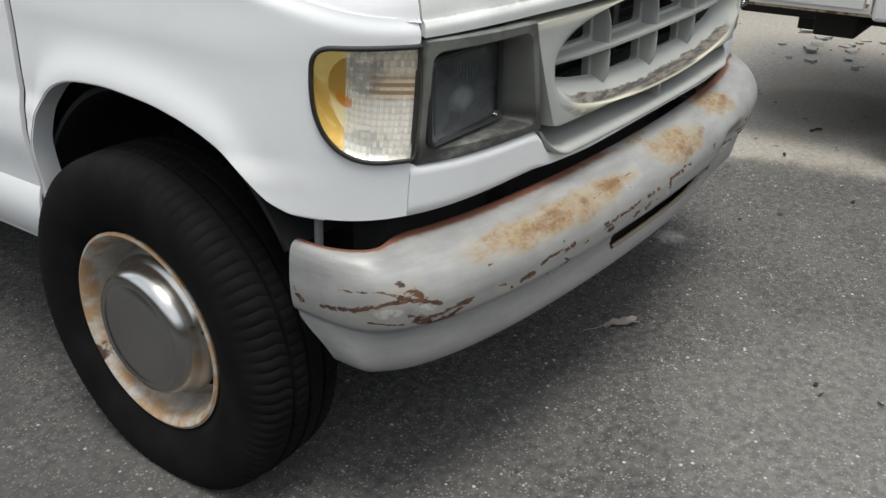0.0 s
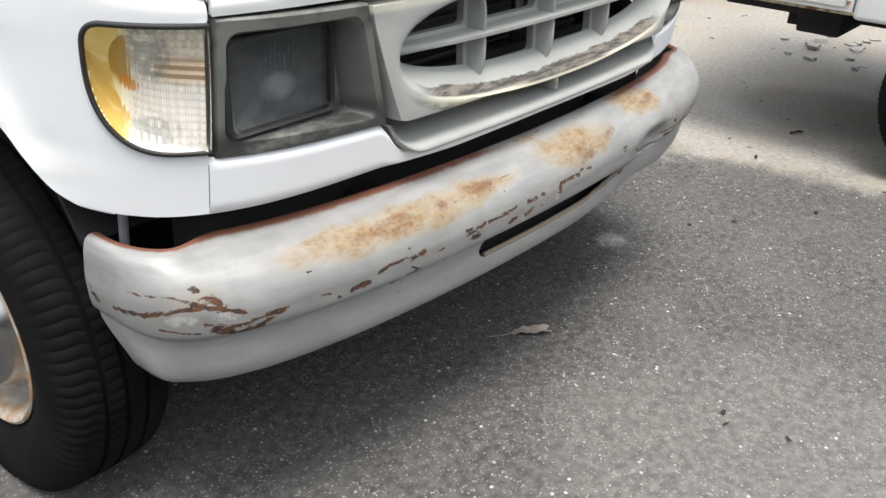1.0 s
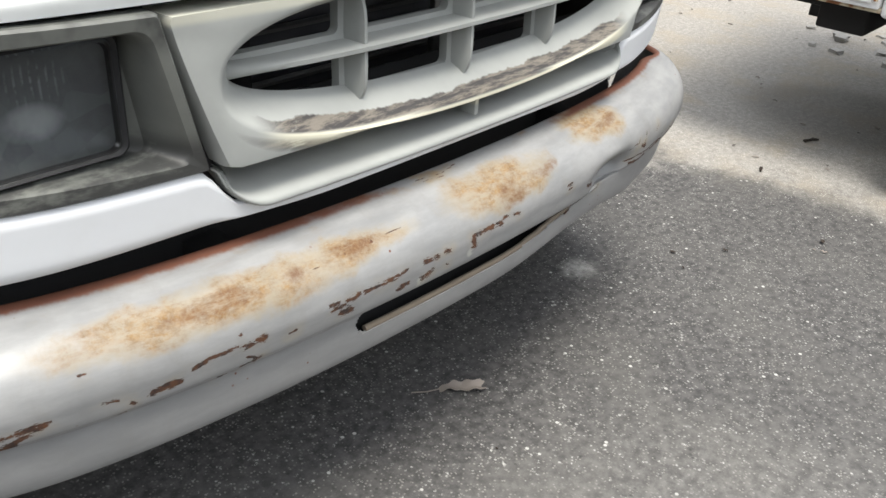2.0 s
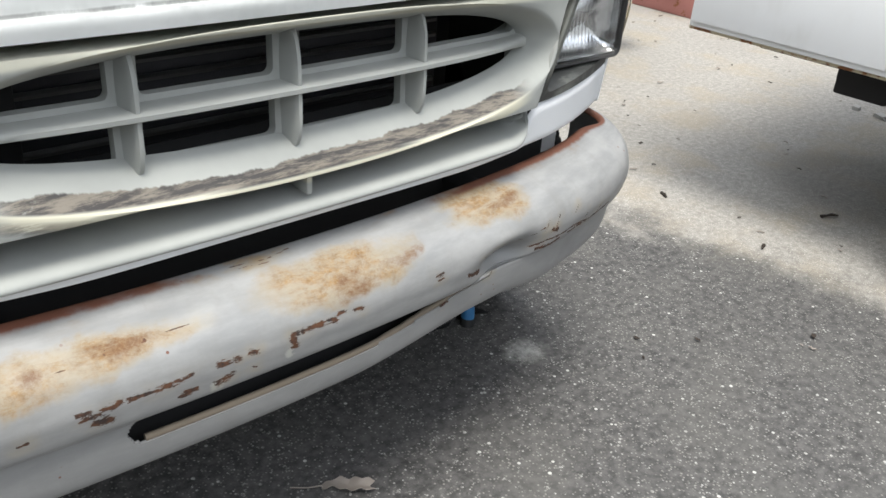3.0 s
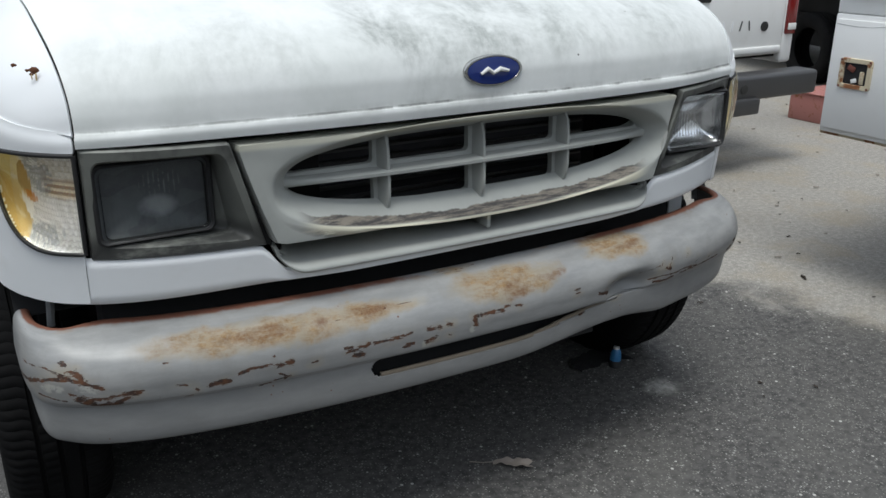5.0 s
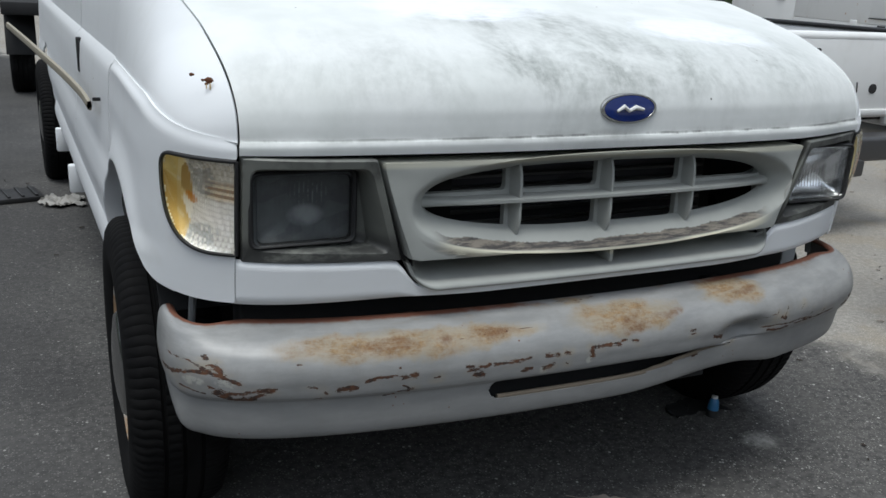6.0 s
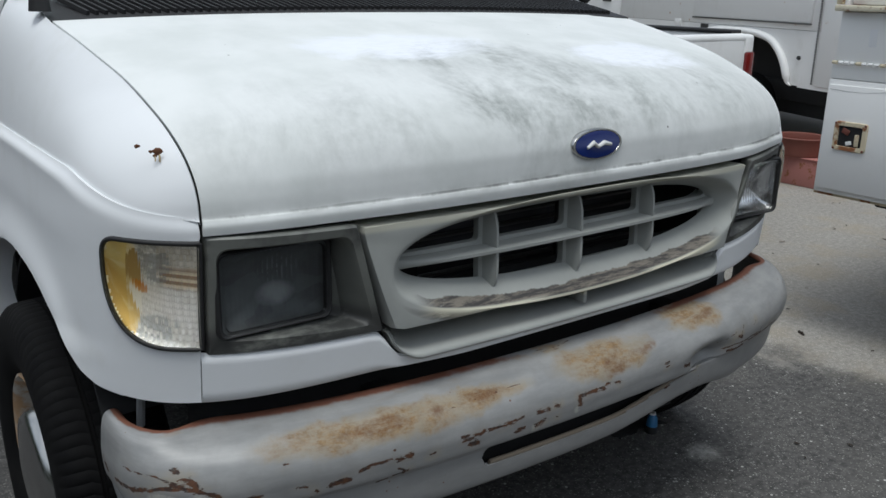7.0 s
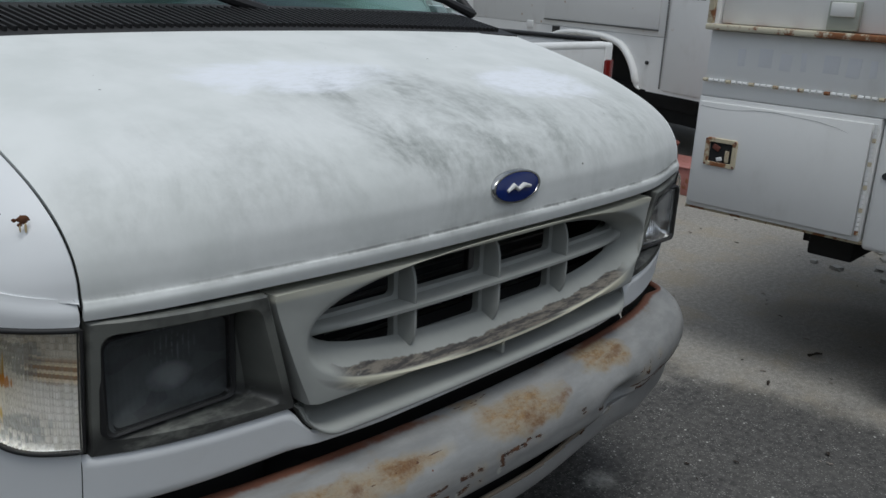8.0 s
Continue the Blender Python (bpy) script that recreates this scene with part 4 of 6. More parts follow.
def loops_mesh(loops, cap=True, cap_first=False):
    bm = bmesh.new()
    vs = [[bm.verts.new(p) for p in loop] for loop in loops]
    for a, b in zip(vs, vs[1:]):
        for i in range(len(a)):
            bm.faces.new((a[i], a[(i + 1) % len(a)], b[(i + 1) % len(a)], b[i]))
    if cap:
        bm.faces.new(vs[-1])
    if cap_first:
        bm.faces.new(vs[0][::-1])
    return bm


for wa, wb in ((-0.46, -0.232), (-0.232, -0.002), (-0.002, 0.229), (0.229, 0.49)):
    for za, zb in ((0.775, 0.881), (0.881, 0.985)):
        part("field_frame", window_frame(wa, wb, za, zb), M_GRILLE, grille)

# lower grille lip with its slot
def chin_point(u, v):
    x = lerp(-CHIN_HALF, CHIN_HALF, u)
    e = 1 - math.sqrt(max(0.0, 1 - max(0.0, (abs(x) - CHIN_HALF + 0.060) / 0.060) ** 2))
    prof = [(0.130, 0.740), (0.105, 0.734), (0.080, 0.7295), (0.054, 0.7260), (0.030, 0.7225), (0.012, 0.7190), (0.002, 0.7125), (0.004, 0.704), (0.030, 0.700)]
    k = v * (len(prof) - 1)
    d, z = along(prof, v)
    z = lerp(z, 0.762, e * 0.92)
    d = lerp(d, 0.012, smooth((abs(x) - 0.425) / 0.06) * smooth((0.65 - v) / 0.5))
    return CX + 0.004 + x, grille_y(x, z) + d + 0.03 * e, z


part("lower_lip", sheet(chin_point, 240, 32), M_GRILLE, grille, thick=0.004)
part("slot_post", box(CX - 0.006, CX + 0.004, grille_y(0, 0.75) + 0.010, grille_y(0, 0.75) + 0.08, 0.728, 0.770, 0.003), M_GRILLE, grille)
# black sheet behind the hood lip, so that the gap reads as shade
part("hood_lip_backing", sheet(lambda u, v: (CX + lerp(-0.79, 0.79, u), face_y(lerp(-0.79, 0.79, u), 0.98) + 0.06, lerp(0.965, 1.0, v)), 40, 2), M_BLACK, grille, thick=0.004)
# black backing in place of the shade beside the grille panel
for s in (-1, 1):
    part("joint_backing", sheet(lambda u, v: (CX + s * (lerp(0.486, 0.568, v) + lerp(-0.004, 0.022, u)), 0.112, lerp(0.762, 0.99, v)), 2, 4), M_BLACK, grille, thick=0.003)
# black slab behind the slot, put there as its shade
part("slot_back", box(CX - 0.45, CX + 0.45, 0.185, 0.19, 0.70, 0.80), M_BLACK, grille)

# radiator and condenser behind the grille
radiator = part("radiator", box(CX - 0.42, CX + 0.45, 0.30, 0.36, 0.70, 1.0, 0.01), M_CORE, van, "dark radiator core behind the grille")
for k in range(9):
    part("radiator_tube", tube([(CX - 0.40, 0.292, 0.745 + 0.028 * k), (CX + 0.43, 0.292, 0.745 + 0.028 * k)], 0.006, 6), M_STEEL, radiator)
part("brace", box(CX - 0.40, CX - 0.33, 0.22, 0.235, 0.72, 1.0, 0.004), M_BLACK, radiator)
part("brace", box(CX + 0.06, CX + 0.09, 0.22, 0.235, 0.72, 1.0, 0.004), M_STEEL, radiator)

# ---- lamps ----
def rounded(w, h, r, n=6):
    """Points of a rounded rectangle about 0, 0."""
    out = []
    for cx, cz, a in ((w - r, h - r, 0), (r - w, h - r, 90), (r - w, r - h, 180), (w - r, r - h, 270)):
        out += [(cx + r * math.cos(radians(a + 90 * k / n)), cz + r * math.sin(radians(a + 90 * k / n))) for k in range(n + 1)]
    return out


for s in (-1, 1):
    hx, hz, hy = CX + s * 0.692, 0.881, 0.132 + 0.6 * skew(s * 0.692)
    # bezel: flat face, then the recess with its long slanting inner wall
    outer = [(0.811, 0.986), (0.811, 0.778), (0.500, 0.770), (0.562, 0.982)]
    inner_front = [(0.797, 0.966), (0.797, 0.802), (0.520, 0.786), (0.574, 0.966)]
    inner_deep = [(0.790, 0.950), (0.790, 0.808), (0.594, 0.808), (0.594, 0.950)]
    def soft_quad(c, r, n=8):
        """A quadrilateral's border with its corners rounded."""
        out = []
        for k in range(4):
            p, q, w = Vector(c[k - 1]), Vector(c[k]), Vector(c[(k + 1) % 4])
            a, b = q + (p - q).normalized() * r, q + (w - q).normalized() * r
            e = w + (q - w).normalized() * r
            out += [a * (1 - t) ** 2 + q * 2 * t * (1 - t) + b * t * t for t in (i / n for i in range(n))]
            out += [b.lerp(e, i / n) for i in range(n)]
        return out
    def bezel_loop(c, d, r=0.004):
        return [(CX + s * x, face_y(x, z) + d + skew(s * x), z) for x, z in soft_quad(c, r)]
    def deep_loop(c, y, r=0.010):
        return [(CX + s * x, y + skew(s * x), z) for x, z in soft_quad(c, r)]
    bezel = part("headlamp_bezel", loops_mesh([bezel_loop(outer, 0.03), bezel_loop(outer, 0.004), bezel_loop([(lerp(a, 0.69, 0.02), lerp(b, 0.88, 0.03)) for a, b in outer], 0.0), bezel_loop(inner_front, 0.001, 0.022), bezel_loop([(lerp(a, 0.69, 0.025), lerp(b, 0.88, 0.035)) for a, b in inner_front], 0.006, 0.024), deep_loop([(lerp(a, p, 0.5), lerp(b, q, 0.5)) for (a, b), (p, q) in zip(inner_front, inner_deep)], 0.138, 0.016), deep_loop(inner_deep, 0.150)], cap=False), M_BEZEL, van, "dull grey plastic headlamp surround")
    lamp = rounded(0.100, 0.070, 0.014)
    ring = lambda k, y: [(hx + p * k, y, hz + q * k) for p, q in lamp]
    bowl = [(1.0, 0.004), (0.97, 0.018), (0.88, 0.026), (0.5, 0.034), (0.2, 0.036)] if s < 0 else [(1.0, 0.004), (0.96, 0.014), (0.88, 0.023), (0.7, 0.033), (0.5, 0.040), (0.3, 0.044), (0.12, 0.046)]
    reflector = part("headlamp", loops_mesh([ring(k, hy + d) for k, d in bowl]), M_DARK_LAMP if s < 0 else M_BRIGHT, van, "rectangular sealed headlamp, its dark reflection and pale haze painted in" if s < 0 else "rectangular sealed headlamp with a bright reflector")
    part("headlamp_glass", loops_mesh([ring(k, hy + d) for k, d in ((1.01, 0.012), (1.0, 0.0), (0.985, -0.005), (0.96, -0.008), (0.935, -0.008), (0.91, -0.003), (0.6, -0.0045), (0.25, -0.0055))]), M_GLASS if s < 0 else M_CLEAR, reflector).visible_shadow = False
    part("retaining_ring", loops_mesh([ring(1.075, hy + 0.02), ring(1.075, hy - 0.004), ring(1.035, hy - 0.008), ring(0.975, hy - 0.004), ring(0.975, hy + 0.01)], cap=False), M_GASKET, reflector)

    # corner lamp: wraps round the nose from beside the bezel
    def signal_point(a, v, out=0.0, grow=0.0):
        low, top = signal_span(min(max(a, 0), 1))
        z = lerp(low - grow, top + grow, v)
        u = lerp(-0.008, 0.280, a) + (grow * 1.6) * (a - 0.4)
        x, y = outline(max(u, 0), z, 0.972)
        x2, y2 = outline(max(u, 0) + 0.01, z, 0.972)
        tx, ty = x2 - x, y2 - y
        n = math.hypot(tx, ty)
        if u < 0:
            x += u * 0.5
        return CX + s * (x + out * ty / n), y - out * tx / n + skew(s * x), z
    bow = lambda u: 1 - (1 - u) ** 2
    rim_path = [signal_point(bow(k / 40), 1.0, 0.002) for k in range(41)] + [signal_point(bow(1 - k / 40), 0.0, 0.002) for k in range(1, 41)]
    rim_path += [signal_point(0.0, k / 10, 0.002) for k in range(1, 11)]
    part("lamp_gasket", tube(rim_path, 0.0042 if s < 0 else 0.0035, 10), M_GASKET, van, sharp=80)
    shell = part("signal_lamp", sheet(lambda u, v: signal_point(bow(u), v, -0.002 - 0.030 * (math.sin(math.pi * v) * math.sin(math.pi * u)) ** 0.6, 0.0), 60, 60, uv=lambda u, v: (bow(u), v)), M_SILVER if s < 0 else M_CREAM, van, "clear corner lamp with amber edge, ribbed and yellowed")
    part("clear_lens", sheet(lambda u, v: signal_point(lerp(0.0, 0.68, u), v, 0.003 + (0.010 + 0.008 * (1 - u) ** 3 + (0.010 * u if s > 0 else 0.0)) * math.sin(math.pi * v) ** 0.4, 0.0), 30, 30, uv=lambda u, v: (u * 0.12, v * 0.18)), M_LENS, shell, thick=0.003).visible_shadow = False
    part("amber_lens", sheet(lambda u, v: signal_point(lerp(0.68, 1.0, bow(u)), v, 0.003 + (0.010 if s < 0 else 0.020) * math.sin(math.pi * v) ** 0.4 * (1 - u**3), 0.0), 24, 30), M_AMBER if s < 0 else M_CREAM, shell, "yellowed amber lens", thick=0.003).visible_shadow = False

# ---- bumper ----
B_HALF, B_N, B_DEEP = 0.941, 6.0, 0.262
B_SECTION = [(0.115, 0.640), (0.112, 0.6425), (0.104, 0.643), (0.085, 0.639), (0.060, 0.631), (0.035, 0.619), (0.014, 0.602), (0.002, 0.582), (-0.003, 0.560), (-0.002, 0.540), (0.000, 0.525), (0.0035, 0.516), (0.0105, 0.5115), (0.0135, 0.506), (0.0145, 0.496), (0.016, 0.470), (0.019, 0.442), (0.026, 0.422), (0.042, 0.411), (0.060, 0.411)]
B_END = [(0.034, 0.638), (0.030, 0.6425), (0.024, 0.6450), (0.015, 0.6445), (0.008, 0.640), (0.004, 0.632), (0.001, 0.618), (-0.001, 0.600), (-0.003, 0.575), (-0.002, 0.548), (0.000, 0.530), (0.003, 0.519), (0.010, 0.513), (0.0135, 0.507), (0.015, 0.497), (0.018, 0.472), (0.024, 0.445), (0.032, 0.425), (0.044, 0.414), (0.055, 0.412)]
SLOT = (-0.324, 0.345, 0.488, 0.022)


def bumper_plan():
    """Points of the bumper's plan with their distance from the middle, evenly spaced."""
    raw = []
    for k in range(2001):
        a = math.pi / 2 * k / 2000
        x = B_HALF * math.sin(a) ** (2 / B_N)
        y = -0.012 + B_DEEP * (1 - math.cos(a) ** (2 / B_N)) + 0.10 * x * x
        raw.append((x, y))
    out, run = [(0.0, -0.012, 0.0)], 0.0
    for (xa, ya), (xb, yb) in zip(raw, raw[1:]):
        run += math.hypot(xb - xa, yb - ya)
        out.append((xb, yb, run))
    return out


PLAN = bumper_plan()
B_LONG = PLAN[-1][2] - 0.012


def plan_at(d):
    d = min(max(d, 0), B_LONG)
    lo, hi = 0, len(PLAN) - 1
    while hi - lo > 1:
        m = (lo + hi) // 2
        lo, hi = (m, hi) if PLAN[m][2] <= d else (lo, m)
    a, b = PLAN[lo], PLAN[hi]
    f = (d - a[2]) / max(b[2] - a[2], 1e-9)
    tx, ty = b[0] - a[0], b[1] - a[1]
    n = math.hypot(tx, ty) or 1
    return lerp(a[0], b[0], f), lerp(a[1], b[1], f), tx / n, ty / n


B_RUN = [0.0]
for (ya, za), (yb, zb) in zip(B_SECTION, B_SECTION[1:]):
    B_RUN.append(B_RUN[-1] + math.hypot(yb - ya, zb - za))


def bumper_point(u, v):
    d = lerp(-B_LONG, B_LONG, u)
    x, y, tx, ty = plan_at(abs(d))
    sgn = -1 if d < 0 else 1
    end = smooth((abs(d) - (B_LONG - 0.30)) / 0.27)
    off, z = along(B_SECTION, v).lerp(along(B_END, v), end)
    # lower corner is cut back towards the ends
    off *= lerp(1.0, 0.55, end * smooth((0.52 - z) / 0.02)) if off > 0 else 1.0
    px, py = x - ty * off, y + tx * off
    # the driver's side was struck: the crease is pushed in and the lower edge hangs
    if d > 0:
        px -= 0.034 * smooth((d - 0.45) / 0.42)
        lift = smooth((d - 0.02) / 0.32) * (1 - smooth((d - 0.37) / 0.20))
        fold = math.exp(-((d - 0.37) / 0.06) ** 2)
        py += 0.044 * fold * math.exp(-((z - 0.535) / 0.026) ** 2) - 0.008 * fold * math.exp(-((z - 0.585) / 0.02) ** 2)
        py += 0.014 * smooth((d - 0.36) / 0.3) * smooth((0.56 - z) / 0.1)
        z += 0.026 * lift * smooth((0.515 - z) / 0.03)
    else:
        px, py = px + 0.012 * end, py - 0.012 * end
    # end edge rounds off at the bottom
    if end > 0:
        low = smooth((0.525 - z) / 0.11)
        py -= 0.072 * low * smooth((abs(d) - (B_LONG - 0.20)) / 0.20)
        z += 0.014 * low * end
    return CX + sgn * px, py - 0.010, z


def bumper_keep(u, v):
    d = lerp(-B_LONG, B_LONG, u)
    _, z = along(B_SECTION, v)
    if v < 0.55:
        return True
    x0, x1, zc, r = SLOT
    r *= 1 - 0.62 * smooth((d - 0.02) / 0.30)
    dx = max(x0 + r - d, d - (x1 - r), 0)
    return dx * dx + (z - zc) ** 2 > r * r


def bumper_uv(u, v):
    k = v * (len(B_SECTION) - 1)
    i = min(int(k), len(B_SECTION) - 2)
    return lerp(-B_LONG, B_LONG, u), lerp(B_RUN[i], B_RUN[i + 1], k - i)


bumper = part("bumper", sheet(bumper_point, 900, 114, bumper_keep, uv=bumper_uv), M_BUMPER, van, "dented grey-white steel bumper with rust patches", sharp=50, thick=0.005)
# scratches: half-width and course, in metres along the bumper and down its section
SCRATCH_CORNER = [
    (0.0018, [(-1.022, 0.142), (-0.947, 0.131), (-0.904, 0.142)]), (0.0042, [(-0.915, 0.143), (-0.867, 0.155), (-0.842, 0.163)]),
    (0.0035, [(-1.062, 0.178), (-0.992, 0.167), (-0.929, 0.149), (-0.88, 0.150)]), (0.006, [(-0.889, 0.131), (-0.874, 0.150)]),
    (0.0025, [(-0.905, 0.134), (-0.887, 0.131)]), (0.0045, [(-0.920, 0.116), (-0.908, 0.119)]),
    (0.0075, [(-0.887, 0.184), (-0.849, 0.205), (-0.815, 0.198)]), (0.004, [(-0.822, 0.196), (-0.772, 0.176)]),
    (0.0035, [(-0.899, 0.176), (-0.867, 0.186), (-0.842, 0.186), (-0.777, 0.174)]), (0.0016, [(-0.969, 0.184), (-0.909, 0.191)]),
    (0.0022, [(-1.124, 0.166), (-1.104, 0.181)]), (0.002, [(-1.122, 0.175), (-1.110, 0.182)]),
]
SCRATCH_LEFT = [
    (0.0022, [(-0.520, 0.186), (-0.505, 0.196), (-0.512, 0.206)]), (0.0018, [(-0.530, 0.200), (-0.498, 0.196)]), (0.0016, [(-0.56, 0.218), (-0.535, 0.214)]), (0.0016, [(-0.70, 0.205), (-0.685, 0.203)]),
    (0.003, [(-0.712, 0.174), (-0.694, 0.176)]), (0.003, [(-0.678, 0.187), (-0.675, 0.190)]), (0.0055, [(-0.652, 0.184), (-0.615, 0.181)]),
    (0.0035, [(-0.597, 0.169), (-0.579, 0.166)]), (0.0032, [(-0.577, 0.163), (-0.534, 0.163)]), (0.005, [(-0.522, 0.169), (-0.495, 0.165)]),
    (0.003, [(-0.529, 0.146), (-0.527, 0.147)]), (0.0025, [(-0.454, 0.176), (-0.444, 0.174)]), (0.0015, [(-0.732, 0.127), (-0.724, 0.127)]),
]
SCRATCH_MIDDLE = [
    (0.0009, [(-0.41, 0.100), (-0.36, 0.097), (-0.30, 0.096), (-0.25, 0.090), (-0.20, 0.088)]), (0.0008, [(-0.34, 0.097), (-0.335, 0.090)]), (0.0008, [(-0.29, 0.095), (-0.284, 0.088)]), (0.0012, [(-0.13, 0.020), (-0.07, 0.026), (-0.03, 0.018)]), (0.001, [(-0.12, 0.028), (-0.06, 0.033)]),
    (0.0032, [(-0.386, 0.159), (-0.371, 0.159)]), (0.003, [(-0.384, 0.167), (-0.359, 0.166)]), (0.006, [(-0.366, 0.179), (-0.350, 0.180)]),
    (0.0038, [(-0.356, 0.163), (-0.331, 0.159), (-0.291, 0.161), (-0.239, 0.157)]), (0.0045, [(-0.256, 0.183), (-0.236, 0.181)]),
    (0.004, [(-0.201, 0.155), (-0.171, 0.157)]), (0.006, [(-0.204, 0.184), (-0.185, 0.180)]), (0.004, [(-0.156, 0.154), (-0.144, 0.156)]),
    (0.003, [(-0.151, 0.180), (-0.147, 0.181)]), (0.0042, [(-0.089, 0.152), (-0.039, 0.151)]), (0.006, [(-0.088, 0.154), (-0.086, 0.169)]),
    (0.0045, [(-0.029, 0.150), (-0.014, 0.154)]), (0.003, [(-0.009, 0.146), (0.004, 0.146)]), (0.003, [(0.019, 0.149), (0.036, 0.153)]),
]
SCRATCH_RIGHT = [
    (0.0025, [(0.185, 0.150), (0.20, 0.148)]), (0.0022, [(0.190, 0.158), (0.202, 0.156)]), (0.0045, [(0.264, 0.174), (0.300, 0.186)]),
    (0.0013, [(0.300, 0.160), (0.350, 0.152), (0.411, 0.158), (0.470, 0.150)]), (0.0012, [(0.469, 0.160), (0.483, 0.140)]),
    (0.0042, [(0.492, 0.162), (0.512, 0.166)]), (0.0014, [(0.505, 0.160), (0.520, 0.138)]), (0.0012, [(0.575, 0.152), (0.590, 0.140)]),
    (0.0018, [(0.436, 0.184), (0.480, 0.180), (0.532, 0.184), (0.582, 0.180), (0.640, 0.184)]), (0.0032, [(0.455, 0.192), (0.500, 0.196), (0.530, 0.192)]),
    (0.0024, [(0.560, 0.190), (0.610, 0.188), (0.679, 0.186), (0.752, 0.182)]), (0.0014, [(0.620, 0.182), (0.636, 0.166)]), (0.0014, [(0.690, 0.184), (0.700, 0.172)]),
    (0.0055, [(0.860, 0.170), (0.905, 0.178)]), (0.003, [(0.820, 0.186), (0.850, 0.182)]),
    (0.003, [(0.219, 0.250), (0.235, 0.248)]), (0.0045, [(0.262, 0.236), (0.292, 0.240)]), (0.003, [(0.33, 0.238), (0.345, 0.236)]),
]


def mark_scratches(ob, marks):
    """Stores at each corner of the mesh how far it lies from the nearest scratch."""
    me = ob.data
    flat = np.zeros(len(me.loops) * 2)
    me.uv_layers["UVMap"].data.foreach_get("uv", flat)
    p = flat.reshape(-1, 2)
    ratio, reach = np.full(len(p), 99.0), np.full(len(p), 9.0)
    for wide, path in marks:
        for a, b in zip(path, path[1:]):
            a, e = np.array(a), np.array(b) - np.array(a)
            h = np.clip((p - a) @ e / max(e @ e, 1e-9), 0, 1)
            d = np.linalg.norm(p - a - h[:, None] * e, axis=1)
            ratio, reach = np.minimum(ratio, d / wide), np.minimum(reach, d)
    for name, values in (("scratch", ratio), ("scratch_reach", reach)):
        me.attributes.new(name, "FLOAT", "CORNER").data.foreach_set("value", values.astype(np.float32))


mark_scratches(bumper, SCRATCH_CORNER + SCRATCH_LEFT + SCRATCH_MIDDLE + SCRATCH_RIGHT)
# slot bed, a black sheet in place of the shade inside, and brackets behind
part("slot_back", box(CX - 0.36, CX + 0.30, 0.040, 0.046, 0.412, 0.535), M_BLACK, bumper)


def slot_edge(d):
    """Lower edge of the slot, a little inside the face."""
    r = SLOT[3] * (1 - 0.62 * smooth((d - 0.02) / 0.30))
    best = min((k / 200 for k in range(120, 190)), key=lambda v: abs(along(B_SECTION, v)[1] - (SLOT[2] - r)))
    x, y, z = bumper_point((d + B_LONG) / (2 * B_LONG), best)
    return x, y + 0.007, z + 0.001


part("slot_lip", tube([slot_edge(lerp(-0.30, 0.325, k / 40)) for k in range(41)], 0.0055, 10), M_SLOTLIP, bumper, "rolled slot edge, brown with rust")
for s in (-1, 1):
    part("bumper_bracket", box(CX + s * 0.44 - 0.03, CX + s * 0.44 + 0.03, 0.05, 0.40, 0.50, 0.60, 0.006), M_BLACK, bumper)
    part("fender_brace", tube([(CX + s * 0.885, 0.30, 0.60), (CX + s * 0.872, 0.305, 0.74)], 0.008, 8), M_GALV, bumper)

# ---- badge: a plain blue oval with a bright rim ----
def badge_loop(k, lift, n=48):
    y, z, ye, ze, half = hood_row(0.385)
    out = []
    for i in range(n):
        a = 2 * math.pi * i / n
        px, pz = 0.0725 * k * math.cos(a), 0.0315 * k * math.sin(a)
        out.append((CX + px, 0.0615 - lift + 0.09 * pz * (1 if pz > 0 else 0.2) + 0.35 * px * px, 1.073 + pz))
    return out


badge = part("badge", loops_mesh([badge_loop(1.0, -0.006), badge_loop(1.0, 0.003), badge_loop(0.97, 0.006), badge_loop(0.90, 0.006), badge_loop(0.88, 0.004)]), M_CHROME, van, "oval badge with a bright rim")
part("badge_field", loops_mesh([badge_loop(0.885, 0.003), badge_loop(0.87, 0.0055), badge_loop(0.5, 0.007)]), M_BLUE, badge, "dark blue enamel field")
part("badge_mark", tube([(CX - 0.034, 0.0615 - 0.008, 1.068), (CX - 0.018, 0.0615 - 0.009, 1.078), (CX - 0.004, 0.0615 - 0.009, 1.069), (CX + 0.012, 0.0615 - 0.009, 1.076), (CX + 0.034, 0.0615 - 0.008, 1.071)], [0.003, 0.005, 0.004, 0.005, 0.003], 8), M_WHITE, badge, "plain pale mark")

# ---- wheels ----
TYRE = [(r * 1.0 + 0.012 * max(0.0, min(1.0, (r - 0.23) / 0.1)), w) for r, w in [(0.214, -0.078), (0.222, -0.088), (0.245, -0.102), (0.275, -0.111), (0.305, -0.112), (0.330, -0.107), (0.345, -0.099), (0.356, -0.088), (0.360, -0.078), (0.362, -0.060), (0.363, -0.045), (0.355, -0.043), (0.355, -0.036), (0.364, -0.034), (0.365, -0.005), (0.357, -0.003), (0.357, 0.005), (0.365, 0.007), (0.364, 0.036), (0.355, 0.038), (0.355, 0.045), (0.363, 0.047), (0.362, 0.062), (0.358, 0.082), (0.345, 0.099), (0.330, 0.107), (0.300, 0.112), (0.260, 0.108), (0.222, 0.088), (0.214, 0.078)]]


